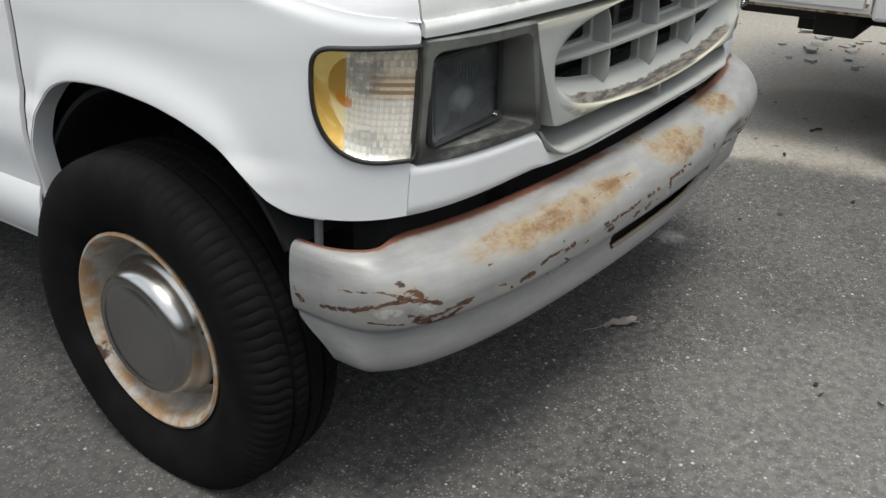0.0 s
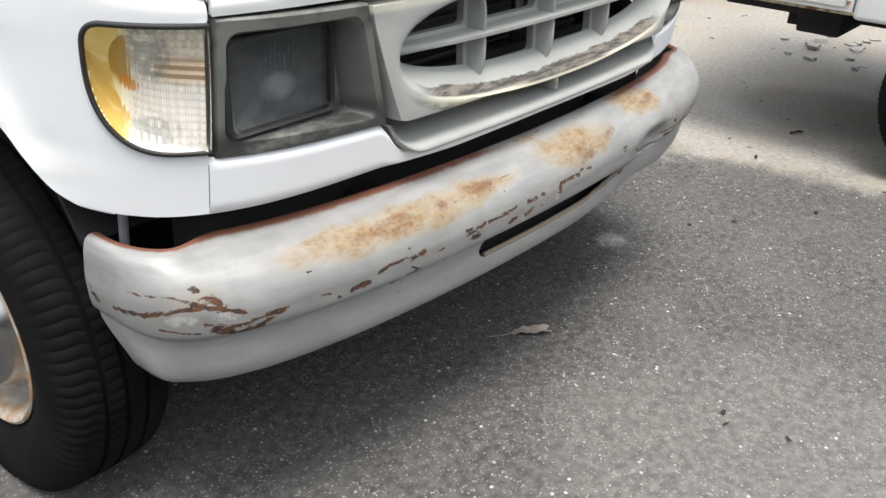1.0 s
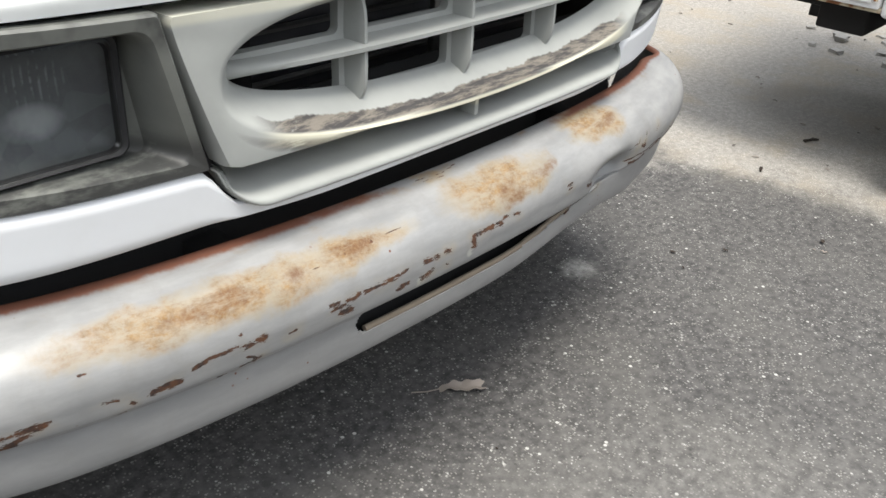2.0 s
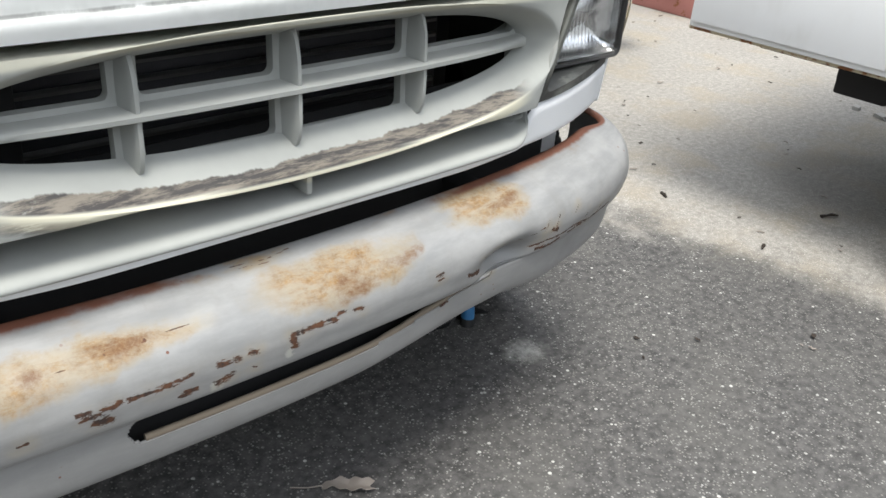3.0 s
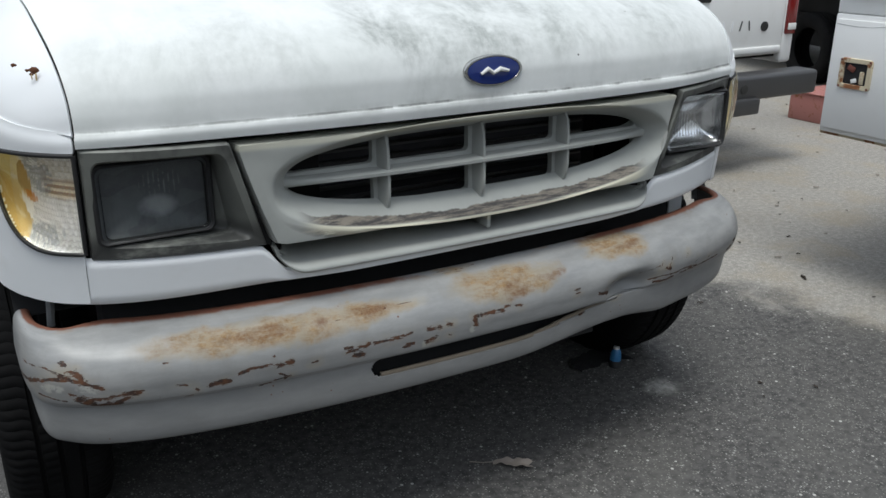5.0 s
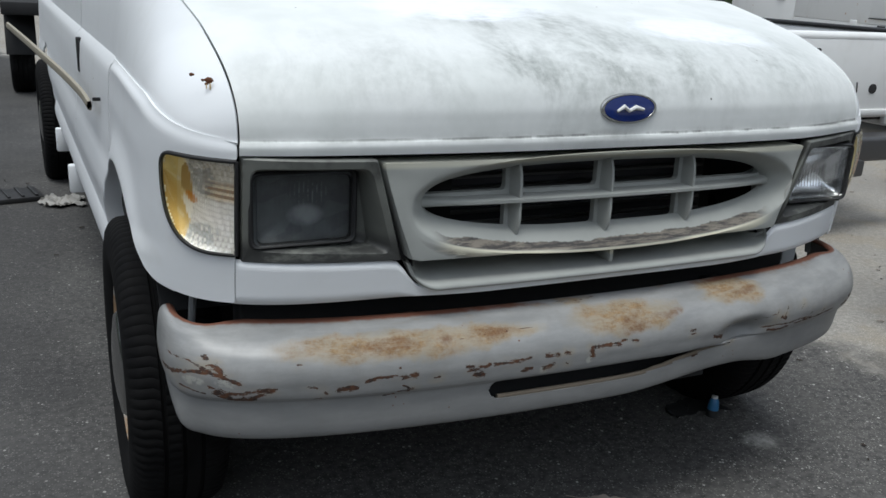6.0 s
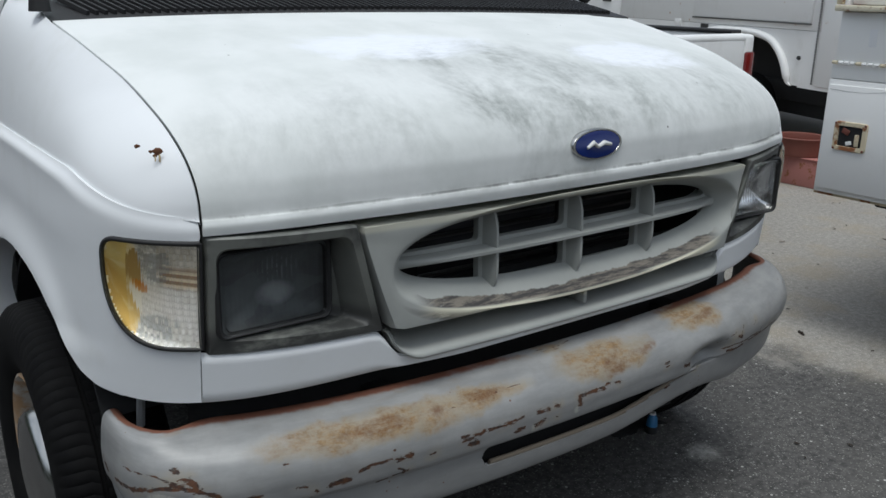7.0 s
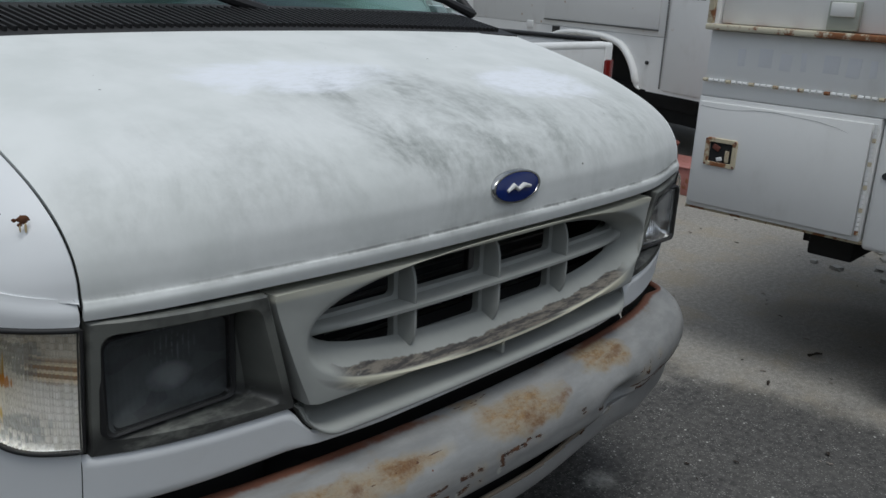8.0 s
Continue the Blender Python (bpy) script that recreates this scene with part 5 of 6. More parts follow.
def tyre_mesh(cx, cy, cz, s):
    n = 396

    def fn(u, v):
        r, w = TYRE[round(v * (len(TYRE) - 1))]
        step = round(u * n) % 4
        if r > 0.340 and abs(w) > 0.046 and step == 0:
            r -= 0.0035
        if r > 0.364 and 0.008 < abs(w) < 0.036 and step == 2:
            r -= 0.004
        a = 2 * math.pi * u + (0.02 if abs(w) > 0.046 else 0.0)
        z = cz + r * math.cos(a)
        return (cx + s * -w * 1.0, cy + r * math.sin(a), max(z, 0.003 + 0.03 * max(0, abs(w) - 0.10)))

    return sheet(fn, n, len(TYRE) - 1, loop_u=True)


def wheel(cx, cy, cz, s, parent):
    """s -1: outer face towards -x."""
    tyre = part("tyre", tyre_mesh(cx, cy, cz, s), M_RUBBER, parent, "worn black radial tyre", sharp=30)
    flip = lambda prof: [(r, s * x) for r, x in prof]
    rim_prof = [(0.196, -0.10), (0.204, 0.06), (0.212, 0.082), (0.219, 0.087), (0.220, 0.092), (0.214, 0.095), (0.206, 0.090), (0.200, 0.075), (0.193, 0.045), (0.186, 0.020), (0.176, 0.010)]
    part("rim", revolve(flip(rim_prof), (cx, cy, cz), 72), M_WHEEL, tyre, "white steel rim rusting at its edge")
    disc_prof = [(0.178, 0.010), (0.172, 0.022), (0.166, 0.034), (0.158, 0.042), (0.148, 0.046), (0.130, 0.046), (0.10, 0.040)]
    holes = lambda u, v: not (0.12 < v < 0.55 and (u * 4 + 0.45) % 1.0 < 0.30)
    part("disc", revolve(flip(disc_prof), (cx, cy, cz), 72, holes), M_DISC, tyre, "steel wheel disc, dull grey with its recess shade put in")
    part("valve_stem", tube([(cx + s * 0.055, cy - 0.150, cz + 0.052), (cx + s * 0.078, cy - 0.178, cz + 0.060)], 0.0055, 8), M_BLACK, tyre)
    part("drum", revolve(flip([(0.17, -0.05), (0.172, -0.01), (0.165, 0.0), (0.02, 0.0)]), (cx, cy, cz), 40), M_BLACK, tyre)
    cap_prof = [(0.150, 0.040), (0.152, 0.048), (0.149, 0.056), (0.143, 0.060), (0.140, 0.066), (0.137, 0.078), (0.131, 0.089), (0.122, 0.096), (0.116, 0.0975), (0.113, 0.0955), (0.109, 0.0955), (0.105, 0.0985), (0.08, 0.1035), (0.05, 0.1065), (0.02, 0.108), (0.0005, 0.1082)]
    part("hubcap", revolve(flip([(r * 1.03, x + 0.010 * smooth((0.150 - r) / 0.03)) for r, x in cap_prof]), (cx, cy, cz), 72), M_CHROME, tyre, "dull chrome dome hubcap")


for s in (-1, 1):
    for wx, wy in ((0.906 if s < 0 else 0.868, 0.701), (0.935, 4.45)):
        wheel(CX + s * wx, wy, 0.343, s, van)

# ---- the van's cab and body behind the nose ----
for s in (-1, 1):
    # door skin
    def side_point(ya, yb):
        def fn(u, v):
            z = lerp(0.47, 1.073, v)
            x = flank_half(z) - 0.022 * smooth((v - 0.93) / 0.07) ** 2
            return CX + s * x, lerp(ya, yb, u), z
        return fn
    def waist_point(ya, yb):
        def fn(u, v):
            z = lerp(1.069, 1.36, v)
            return CX + s * (lerp(0.942, 0.890, v) + 0.012 * math.sin(math.pi * v)), lerp(ya, yb, u), z
        return fn
    door = part("door", sheet(side_point(1.03, 2.12), 8, 30), M_VAN, van, "white front door", thick=0.01)
    part("door_waist", sheet(waist_point(1.03, 2.12), 8, 6), M_VAN, door, thick=0.01)
    run = [(0.998, 1.24, 0.915), (1.005, 1.45, 0.925), (1.035, 1.75, 0.945), (1.075, 2.1, 0.965), (1.13, 2.6, 0.99), (1.18, 3.05, 1.01)]
    strip = part("side_moulding", sheet(lambda u, v: (lambda p, q: (CX + s * (p.x + q[0]), p.y, p.z + q[1]))(along(run, u), [(0, -0.014), (0.009, -0.012), (0.012, 0.0), (0.009, 0.012), (0, 0.014), (-0.003, 0.0), (0, -0.014)][round(v * 6)]), 40, 6), M_TAN, door, "loose faded tan rubbing strip hanging off the side")
    for cy, cz in ((1.23, 0.935),):
        part("clip", box(*sorted((CX + s * 0.968, CX + s * 0.994)), cy, cy + 0.010, cz - 0.006, cz + 0.004, 0.002), M_BLACK, strip)
    part("handle_recess", box(*sorted((CX + s * 0.955, CX + s * 0.977)), 1.93, 1.975, 0.93, 1.05, 0.004), M_BLACK, door, "dark empty door-handle recess")
    part("sill_cladding", sheet(lambda u, v: (CX + s * (lerp(0.965, 0.99, math.sin(math.pi * v) ** 0.7)), lerp(1.03, 3.7, u), lerp(0.44, 0.60, v)), 12, 10), M_VAN, van, "white sill cladding", thick=0.006)
    for by in (2.45, 3.35):
        part("step_bracket", box(*sorted((CX + s * 0.95, CX + s * 1.01)), by, by + 0.05, 0.36, 0.48, 0.008), M_VAN, van, "white bare running-board bracket")
    part("door_window", sheet(lambda u, v: (CX + s * lerp(0.90, 0.78, v), lerp(1.20 + 0.45 * v, 2.08, u), lerp(1.36, 1.88, v)), 6, 4), M_WINDOW, door, "dark tinted side window", thick=0.005)
    part("window_pillar", tube([(CX + s * 0.87, 0.96, 1.34), (CX + s * 0.76, 1.62, 1.93)], 0.013, 10), M_TRIM, van, "black windscreen moulding")
    side = part("body_side", sheet(side_point(2.13, 5.3), 40, 30, lambda u, v: not ((lerp(2.13, 5.3, u) - 4.44) ** 2 + (lerp(0.47, 1.073, v) - 0.36) ** 2 < 0.46**2)), M_VAN, van, thick=0.01)
    part("upper_side", sheet(lambda u, v: (CX + s * lerp(0.942, 0.80, v**1.5), lerp(2.13, 5.3, u), lerp(1.069, 2.0, v)), 20, 12), M_VAN, side, thick=0.01)
    part("rocker", box(*sorted((CX + s * 0.90, CX + s * 0.955)), 1.03, 3.7, 0.42, 0.48, 0.01), M_VAN, van)
part("roof", sheet(lambda u, v: (CX + lerp(-0.80, 0.80, u), lerp(1.60, 5.3, v), 1.98 + 0.12 * math.sin(math.pi * u) ** 0.6), 30, 10), M_VAN, van, thick=0.02)
part("rear_wall", box(CX - 0.93, CX + 0.93, 5.29, 5.32, 0.47, 2.0), M_VAN, van)
part("windscreen", sheet(lambda u, v: (CX + lerp(-0.84, 0.84, u) * lerp(1.0, 0.88, v), lerp(0.96, 1.62, v) + 0.07 * (2 * u - 1) ** 2, lerp(1.335, 1.97, v)), 30, 12), make_glass("windscreen_glass", (0.70, 0.86, 0.84), 0.0), van, "tinted windscreen", thick=0.006).visible_shadow = False
part("dashboard", box(CX - 0.82, CX + 0.82, 1.06, 1.5, 1.05, 1.30, 0.04), M_DASH, van, "blue-grey dashboard, paled to give the windscreen its sky reflection")
part("firewall", box(CX - 0.84, CX + 0.84, 1.50, 1.52, 0.5, 1.3), M_BLACK, van)
part("cabin_bulkhead", box(CX - 0.92, CX + 0.92, 2.2, 2.25, 0.5, 2.08), M_DASH, van)
part("chassis", box(CX - 0.62, CX + 0.62, 0.40, 5.2, 0.34, 0.56, 0.02), M_BLACK, van, "black underbody")
part("engine_bay", box(CX - 0.60, CX + 0.60, 0.42, 1.45, 0.5, 1.0, 0.02), M_BLACK, van)
part("lower_crossmember", box(CX - 0.80, CX + 0.70, 0.22, 0.30, 0.52, 0.70, 0.01), M_BLACK, van)
part("white_bracket", box(0.785, 0.835, 0.285, 0.292, 0.55, 0.655, 0.002), M_VAN, van, "white painted bracket behind the bumper end")
part("air_dam", sheet(lambda u, v: (CX + lerp(-0.80, 0.80, u), 0.13 + 0.14 * (2 * u - 1) ** 2 + 0.04 * v, lerp(0.44, 0.36, v)), 30, 4), M_BLACK, van, thick=0.01)

# unseen side sheets, added to stop daylight leaking through the cab
for s in (-1, 1):
    part("cab_light_stop", sheet(lambda u, v: (CX + s * lerp(0.845, 0.74, v), lerp(1.05 + 0.5 * v, 2.21, u), lerp(1.25, 1.97, v)), 4, 4), M_DASH, van, thick=0.01)
# cowl grille with its louvres
cowl = part("cowl", sheet(lambda u, v: (CX + lerp(-0.86, 0.86, u), lerp(0.770, 0.975, v) + 0.06 * v * (2 * u - 1) ** 2, lerp(1.293, 1.342, v) + 0.014 * (1 - (2 * u - 1) ** 2)), 60, 6), M_TRIM, van, "black louvred cowl panel", thick=0.01)
for k in range(84):
    u = (k + 0.5) / 84
    xx = lerp(-0.80, 0.80, u)
    rise = 0.014 * (1 - (xx / 0.86) ** 2)
    part("louvre", moved(box(-0.0035, 0.0035, -0.07, 0.07, -0.004, 0.006), pose(CX + xx, 0.868, 1.319 + rise, 13, 0, 14)), M_TRIM, cowl)


def wiper(x0, y0, z0, x1, z1, xa, xb, zb):
    arm = part("wiper_arm", tube([(x0, y0, z0), (lerp(x0, x1, 0.3), y0 + 0.01, lerp(z0, z1, 0.3) + 0.012), (x1, y0 + 0.06, z1)], [0.016, 0.012, 0.006], 8), M_TRIM, van, "black wiper arm")
    part("wiper_blade", box(min(xa, xb), max(xa, xb), y0 + 0.055, y0 + 0.065, zb - 0.012, zb + 0.006, 0.002), M_TRIM, arm)
    part("wiper_bridge", tube([(xa, y0 + 0.055, zb + 0.004), (lerp(xa, xb, 0.5), y0 + 0.045, zb + 0.026), (xb, y0 + 0.055, zb + 0.004)], 0.005, 6), M_TRIM, arm)


wiper(CX + 0.05, 0.93, 1.345, CX - 0.42, 1.43, CX - 0.75, CX - 0.10, 1.425)
wiper(CX + 0.86, 0.96, 1.345, CX + 0.45, 1.44, CX + 0.25, CX + 0.75, 1.425)
part("washer_nozzle", tube([(CX - 0.868, 0.80, 1.31), (CX - 0.868, 0.80, 1.345)], [0.022, 0.018], 16), M_TRIM, van, "black rubber stop at the hood corner")
# behind the nose the body stands slightly askew
for ob in van.children_recursive:
    if max(vert.co.y for vert in ob.data.vertices) > 1.1 and ob.name.split(".")[0] not in ("dashboard", "windscreen", "window_pillar"):
        for vert in ob.data.vertices:
            vert.co.x -= 0.028 * max(0.0, vert.co.y - 1.03)
# rust spots on the fender
for px, py, pz, r in ((-0.838, 0.186, 1.118, 0.0065), (-0.849, 0.186, 1.1185, 0.003), (-0.844, 0.186, 1.1195, 0.003), (-0.843, 0.185, 1.112, 0.0028), (-0.868, 0.190, 1.128, 0.0038)):
    bm = bmesh.new()
    bmesh.ops.create_icosphere(bm, subdivisions=2, radius=r, matrix=Matrix.Translation((px, py, pz)) @ Matrix.Diagonal((1.2, 0.35, 0.8, 1)))
    for vert in bm.verts:
        vert.co.x += 0.5 * r * noise.noise(vert.co * 400)
        vert.co.z += 0.6 * r * noise.noise(vert.co * 300 + Vector((5, 3, 1)))
    part("rust_spot", bm, M_RUSTMARK, van)
for px, pz, long in ((-0.8365, 1.107, 0.007), (-0.8435, 1.107, 0.005)):
    bm = bmesh.new()
    bmesh.ops.create_icosphere(bm, subdivisions=2, radius=long, matrix=Matrix.Translation((px, 0.1835, pz)) @ Matrix.Diagonal((0.26, 0.08, 1.0, 1)))
    part("rust_streak", bm, M_STREAK, van)

# ---- the service truck beside the van ----
TX = 2.045
service = thing("service_truck", (TX + 1.0, -1.5, 0), "old white service body truck with rusty ledge and hinged compartments", "truck")
part("rear_panel", box(TX + 0.02, TX + 1.95, 0.712, 0.727, 0.64, 1.48, 0.004), M_TRUCK, service)
part("lower_compartment", box(TX, TX + 0.5, 0.035, 0.740, 0.625, 1.085, 0.008), M_TRUCK, service)
part("lower_compartment", box(TX + 0.002, TX + 0.5, -0.135, 0.03, 0.60, 1.085, 0.02, 3), M_TRUCK, service)
band = part("middle_band", box(TX + 0.004, TX + 0.5, -3.2, 0.738, 1.087, 1.15, 0.004), M_TRUCK, service)
part("upper_compartment", box(TX + 0.002, TX + 0.5, -3.2, 0.728, 1.152, 1.345, 0.006), M_TRUCK, service)
part("upper_wall", box(TX + 0.03, TX + 0.5, -3.2, 0.704, 1.372, 1.80, 0.006), M_TRUCK, service)
part("top_rail", box(TX - 0.01, TX + 0.06, -3.2, 0.735, 1.802, 1.845, 0.008), M_TRUCK, service)
part("top_tray", box(TX + 0.06, TX + 0.5, -3.2, 0.715, 1.802, 1.82, 0.004), M_BLACK, service)
part("marker_lamp", box(TX + 0.03, TX + 0.06, 0.52, 0.58, 1.847, 1.885, 0.006), M_RED, service, "red marker lamp")
ledge = part("ledge", box(TX - 0.035, TX + 0.5, -3.2, 0.740, 1.347, 1.370, 0.006), M_LEDGE, service, "rusty protruding ledge with flaking cream paint")
part("ledge_upright", box(TX - 0.025, TX + 0.0, 0.716, 0.740, 1.372, 1.80, 0.004), M_RUSTY, service, "rusty corner upright")
ldoor = part("compartment_door", box(TX - 0.012, TX + 0.005, 0.06, 0.725, 0.645, 1.065, 0.004), M_TRUCK, service, "white lower compartment door with scuffs")
part("scratch", tube([(TX - 0.0122, y, z) for y, z in ((0.72, 1.047), (0.65, 1.042), (0.58, 1.043), (0.50, 1.053), (0.42, 1.056), (0.33, 1.050), (0.25, 1.045), (0.19, 1.034), (0.14, 1.020))], [0.0007, 0.0006, 0.0003, 0.0007, 0.0008, 0.0004, 0.0007, 0.0006, 0.0003], 6), M_STEEL, ldoor, "long wavy dark scratch")
# latch pocket
pocket = part("latch_frame", loops_mesh([[(TX - 0.012, 0.61 + p, 0.868 + q) for p, q in rounded(0.068, 0.058, 0.012)], [(TX - 0.020, 0.61 + p, 0.868 + q) for p, q in rounded(0.066, 0.056, 0.012)], [(TX - 0.020, 0.61 + p, 0.868 + q) for p, q in rounded(0.05, 0.042, 0.008)], [(TX - 0.0135, 0.61 + p, 0.868 + q) for p, q in rounded(0.048, 0.040, 0.006)]], cap=False), M_RUSTY, ldoor, "rusty latch frame")
part("latch_recess", box(TX - 0.0142, TX - 0.012, 0.563, 0.657, 0.829, 0.907), M_BLACK, ldoor, "dark latch hole")
part("latch", box(TX - 0.0185, TX - 0.0125, 0.572, 0.590, 0.832, 0.880, 0.003), M_RUSTY, ldoor)
part("latch_lever", moved(box(-0.003, 0.003, -0.016, 0.016, -0.011, 0.011, 0.003), pose(TX - 0.0165, 0.628, 0.887, 24, 0, 0)), M_COPPER, ldoor, "rusted broken latch lever")
part("latch_stub", moved(box(-0.002, 0.002, -0.012, 0.012, -0.008, 0.008, 0.002), pose(TX - 0.0155, 0.612, 0.842, -18, 0, 0)), M_TRUCK, ldoor)
for py, pz in ((0.550, 0.818), (0.670, 0.818), (0.550, 0.918), (0.670, 0.918)):
    part("rivet", tube([(TX - 0.019, py, pz), (TX - 0.0225, py, pz)], 0.0045, 8), M_COPPER, ldoor)
# piano hinges: a row of knuckles
for k in range(24):
    z = 0.655 + k * 0.0172
    part("hinge_knuckle", tube([(TX - 0.012, 0.047, z), (TX - 0.012, 0.047, z + 0.014)], 0.007, 8), M_TRUCK if k % 5 else M_RUSTY, ldoor)
for k in range(60):
    y = 0.73 - k * 0.024
    part("hinge_knuckle", tube([(TX - 0.006, y, 1.151), (TX - 0.006, y - 0.019, 1.151)], 0.007, 8), M_TRUCK if k % 4 else M_RUSTY, band)
part("lock_plug", tube([(TX - 0.004, -0.012, 0.885), (TX + 0.01, -0.012, 0.885)], 0.013, 12), M_INK, service)
uplatch = part("upper_latch", box(TX + 0.005, TX + 0.03, 0.18, 0.29, 1.376, 1.48, 0.004), M_LATCH, service, "paddle latch with a white flap")
part("latch_flap", box(TX - 0.006, TX + 0.012, 0.195, 0.28, 1.425, 1.475, 0.004), M_WHITE, uplatch)
# ghost of removed lettering on the upper compartment, as plain bars
for k, (wide, high, low) in enumerate(((0.030, 0.066, 0.0), (0.052, 0.070, 0.004), (0.044, 0.062, 0.0), (0.020, 0.068, 0.002), (0.056, 0.064, 0.006), (0.046, 0.070, 0.0), (0.024, 0.060, 0.004))):
    y = 0.60 - 0.082 * k
    part("faded_mark", moved(box(0, 0.0028, -wide, 0, 0, high, 0.0004), pose(TX + 0.0012, y, 1.216 + low, 3 * (k % 3) - 3, 0, 0)), M_GHOST, service)
part("sill_drip", box(TX + 0.02, TX + 0.06, 0.03, 0.75, 0.612, 0.627, 0.003), M_RUSTY, service)
hitch = part("hitch_bracket", box(TX + 0.25, TX + 0.75, 0.12, 0.30, 0.47, 0.62, 0.01), M_BLACK, service)
part("hitch_plate", box(TX + 0.7, TX + 0.72, 0.30, 0.48, 0.40, 0.64, 0.004), M_BLACK, service)
part("frame_rail", box(TX + 0.45, TX + 0.6, -5.0, 0.70, 0.50, 0.66, 0.01), M_BLACK, service)
part("frame_rail", box(TX + 1.4, TX + 1.55, -5.0, 0.70, 0.50, 0.66, 0.01), M_BLACK, service)
part("floor_pan", box(TX + 0.3, TX + 1.9, -5.0, 0.70, 0.66, 0.72, 0.01), M_BLACK, service)
part("front_compartment", box(TX, TX + 0.5, -3.2, -1.02, 0.60, 1.085, 0.02), M_TRUCK, service)
part("far_side", box(TX + 1.5, TX + 1.95, -3.2, 0.728, 0.625, 1.80, 0.01), M_TRUCK, service)
part("wheel_house", box(TX + 0.02, TX + 0.5, -1.05, -0.11, 1.0, 1.08, 0.01), M_BLACK, service)
part("cab", box(TX, TX + 1.95, -5.2, -3.3, 0.6, 2.1, 0.12, 4), M_TRUCK, service)
for wx, s in ((TX + 0.13, -1), (TX + 1.8, 1)):
    for wy in (-0.50, -4.2):
        bm = tyre_mesh(wx, wy, 0.362, s)
        wob = part("tyre", bm, M_RUBBER, service, sharp=30)
        part("rim", revolve([(0.214, s * 0.08), (0.205, s * 0.085), (0.195, s * 0.04), (0.15, s * 0.02), (0.12, s * 0.05), (0.001, s * 0.05)], (wx, wy, 0.362), 40), M_WHEEL, wob)

service.location.x -= 0.07
service.scale = (0.985, 0.985, 0.976)

# ---- the far service truck, side on, turned a little ----
FAR = Matrix.Translation((5.55, 2.62, 0)) @ Matrix.Rotation(radians(-20), 4, "Z")
far_truck = thing("utility_truck", (7.0, 4.5, 0), "white utility truck with a service body and a black wheel opening", "truck")


def far_box(name, y0, y1, z0, z1, x0=0.0, x1=0.4, mat=None, bevel=0.01, label="", parent=None):
    return part(name, moved(box(x0, x1, y0, y1, z0, z1, bevel), FAR), mat or M_TRUCK2, parent or far_truck, label)


def far_side(u, v):
    y, z = lerp(-1.6, 3.85, u), lerp(0.69, 1.24, v)
    return FAR @ Vector((0.032, y, z))


ARCH_FAR = [(0.46, 0.69), (0.62, 0.71), (0.66, 0.78), (0.72, 0.91), (0.82, 1.04), (0.96, 1.135), (1.2, 1.185), (1.5, 1.195), (1.8, 1.185), (2.04, 1.135), (2.18, 1.04), (2.28, 0.91), (2.34, 0.78), (2.38, 0.69)]


def far_arch(y):
    for (ya, za), (yb, zb) in zip(ARCH_FAR, ARCH_FAR[1:]):
        if ya <= y <= yb:
            return lerp(za, zb, (y - ya) / (yb - ya))
    return 0.0


def far_keep(u, v):
    y, z = lerp(-1.6, 3.85, u), lerp(0.69, 1.24, v)
    return z > far_arch(y)


part("lower_side", sheet(far_side, 200, 40, far_keep), M_TRUCK2, far_truck, thick=0.03)
far_box("upper_side", -1.6, 3.85, 1.242, 2.10)
far_box("roof", -1.6, 3.85, 2.105, 2.145, -0.03, 2.0)
far_box("inner_wall", -1.55, 3.8, 0.3, 1.2, 0.55, 0.6, M_BLACK)
far_box("far_wall", -1.6, 3.85, 0.69, 2.10, 1.7, 1.98)
part("wheel_arch_lip", moved(tube([(-0.012, *along(ARCH_FAR, 0.06 + 0.94 * k / 90)) for k in range(91)], [min(0.036, 0.008 + 0.003 * k) for k in range(91)], 10), FAR), M_TRUCK2, far_truck)
fdoor = far_box("compartment_door", 0.44, 2.25, 1.315, 2.02, -0.014, 0.0, None, 0.004, "white upper compartment door")
far_box("door_edge", 0.44, 2.25, 1.298, 1.310, -0.022, 0.0, M_STEEL, 0.002, "", fdoor)
far_box("door_pull", 1.24, 1.34, 1.63, 1.73, -0.024, -0.012, M_TRUCK2, 0.003, "", fdoor)
far_box("pull_recess", 1.25, 1.33, 1.635, 1.665, -0.0255, -0.02, M_INK, 0.0, "", fdoor)
far_box("filler_recess", 1.97, 2.10, 1.12, 1.235, -0.004, 0.04, M_INK, 0.0)
far_box("filler_plate", 2.48, 2.60, 1.18, 1.27, -0.008, 0.04, M_TRUCK2, 0.003)
far_box("compartment_door", -0.5, 0.30, 0.73, 2.02, -0.012, 0.0, None, 0.004, "white narrow compartment door")
for k in range(51):
    z = 0.74 + k * 0.025
    part("hinge_knuckle", moved(tube([(-0.012, 0.335, z), (-0.012, 0.335, z + 0.02)], 0.008, 6), FAR), M_STEEL, far_truck)
part("lock_plug", moved(tube([(-0.012, 0.543, 0.977), (0.03, 0.543, 0.977)], 0.02, 10), FAR), M_INK, far_truck)
far_box("cab", 3.92, 5.8, 0.6, 2.0, 0.02, 2.0, None, 0.1)
far_box("cab_handle", 4.15, 4.36, 1.44, 1.53, 0.0, 0.03, M_INK, 0.01)
far_box("cab_window", 4.2, 5.2, 1.72, 1.95, 0.0, 0.03, M_WINDOW, 0.01)


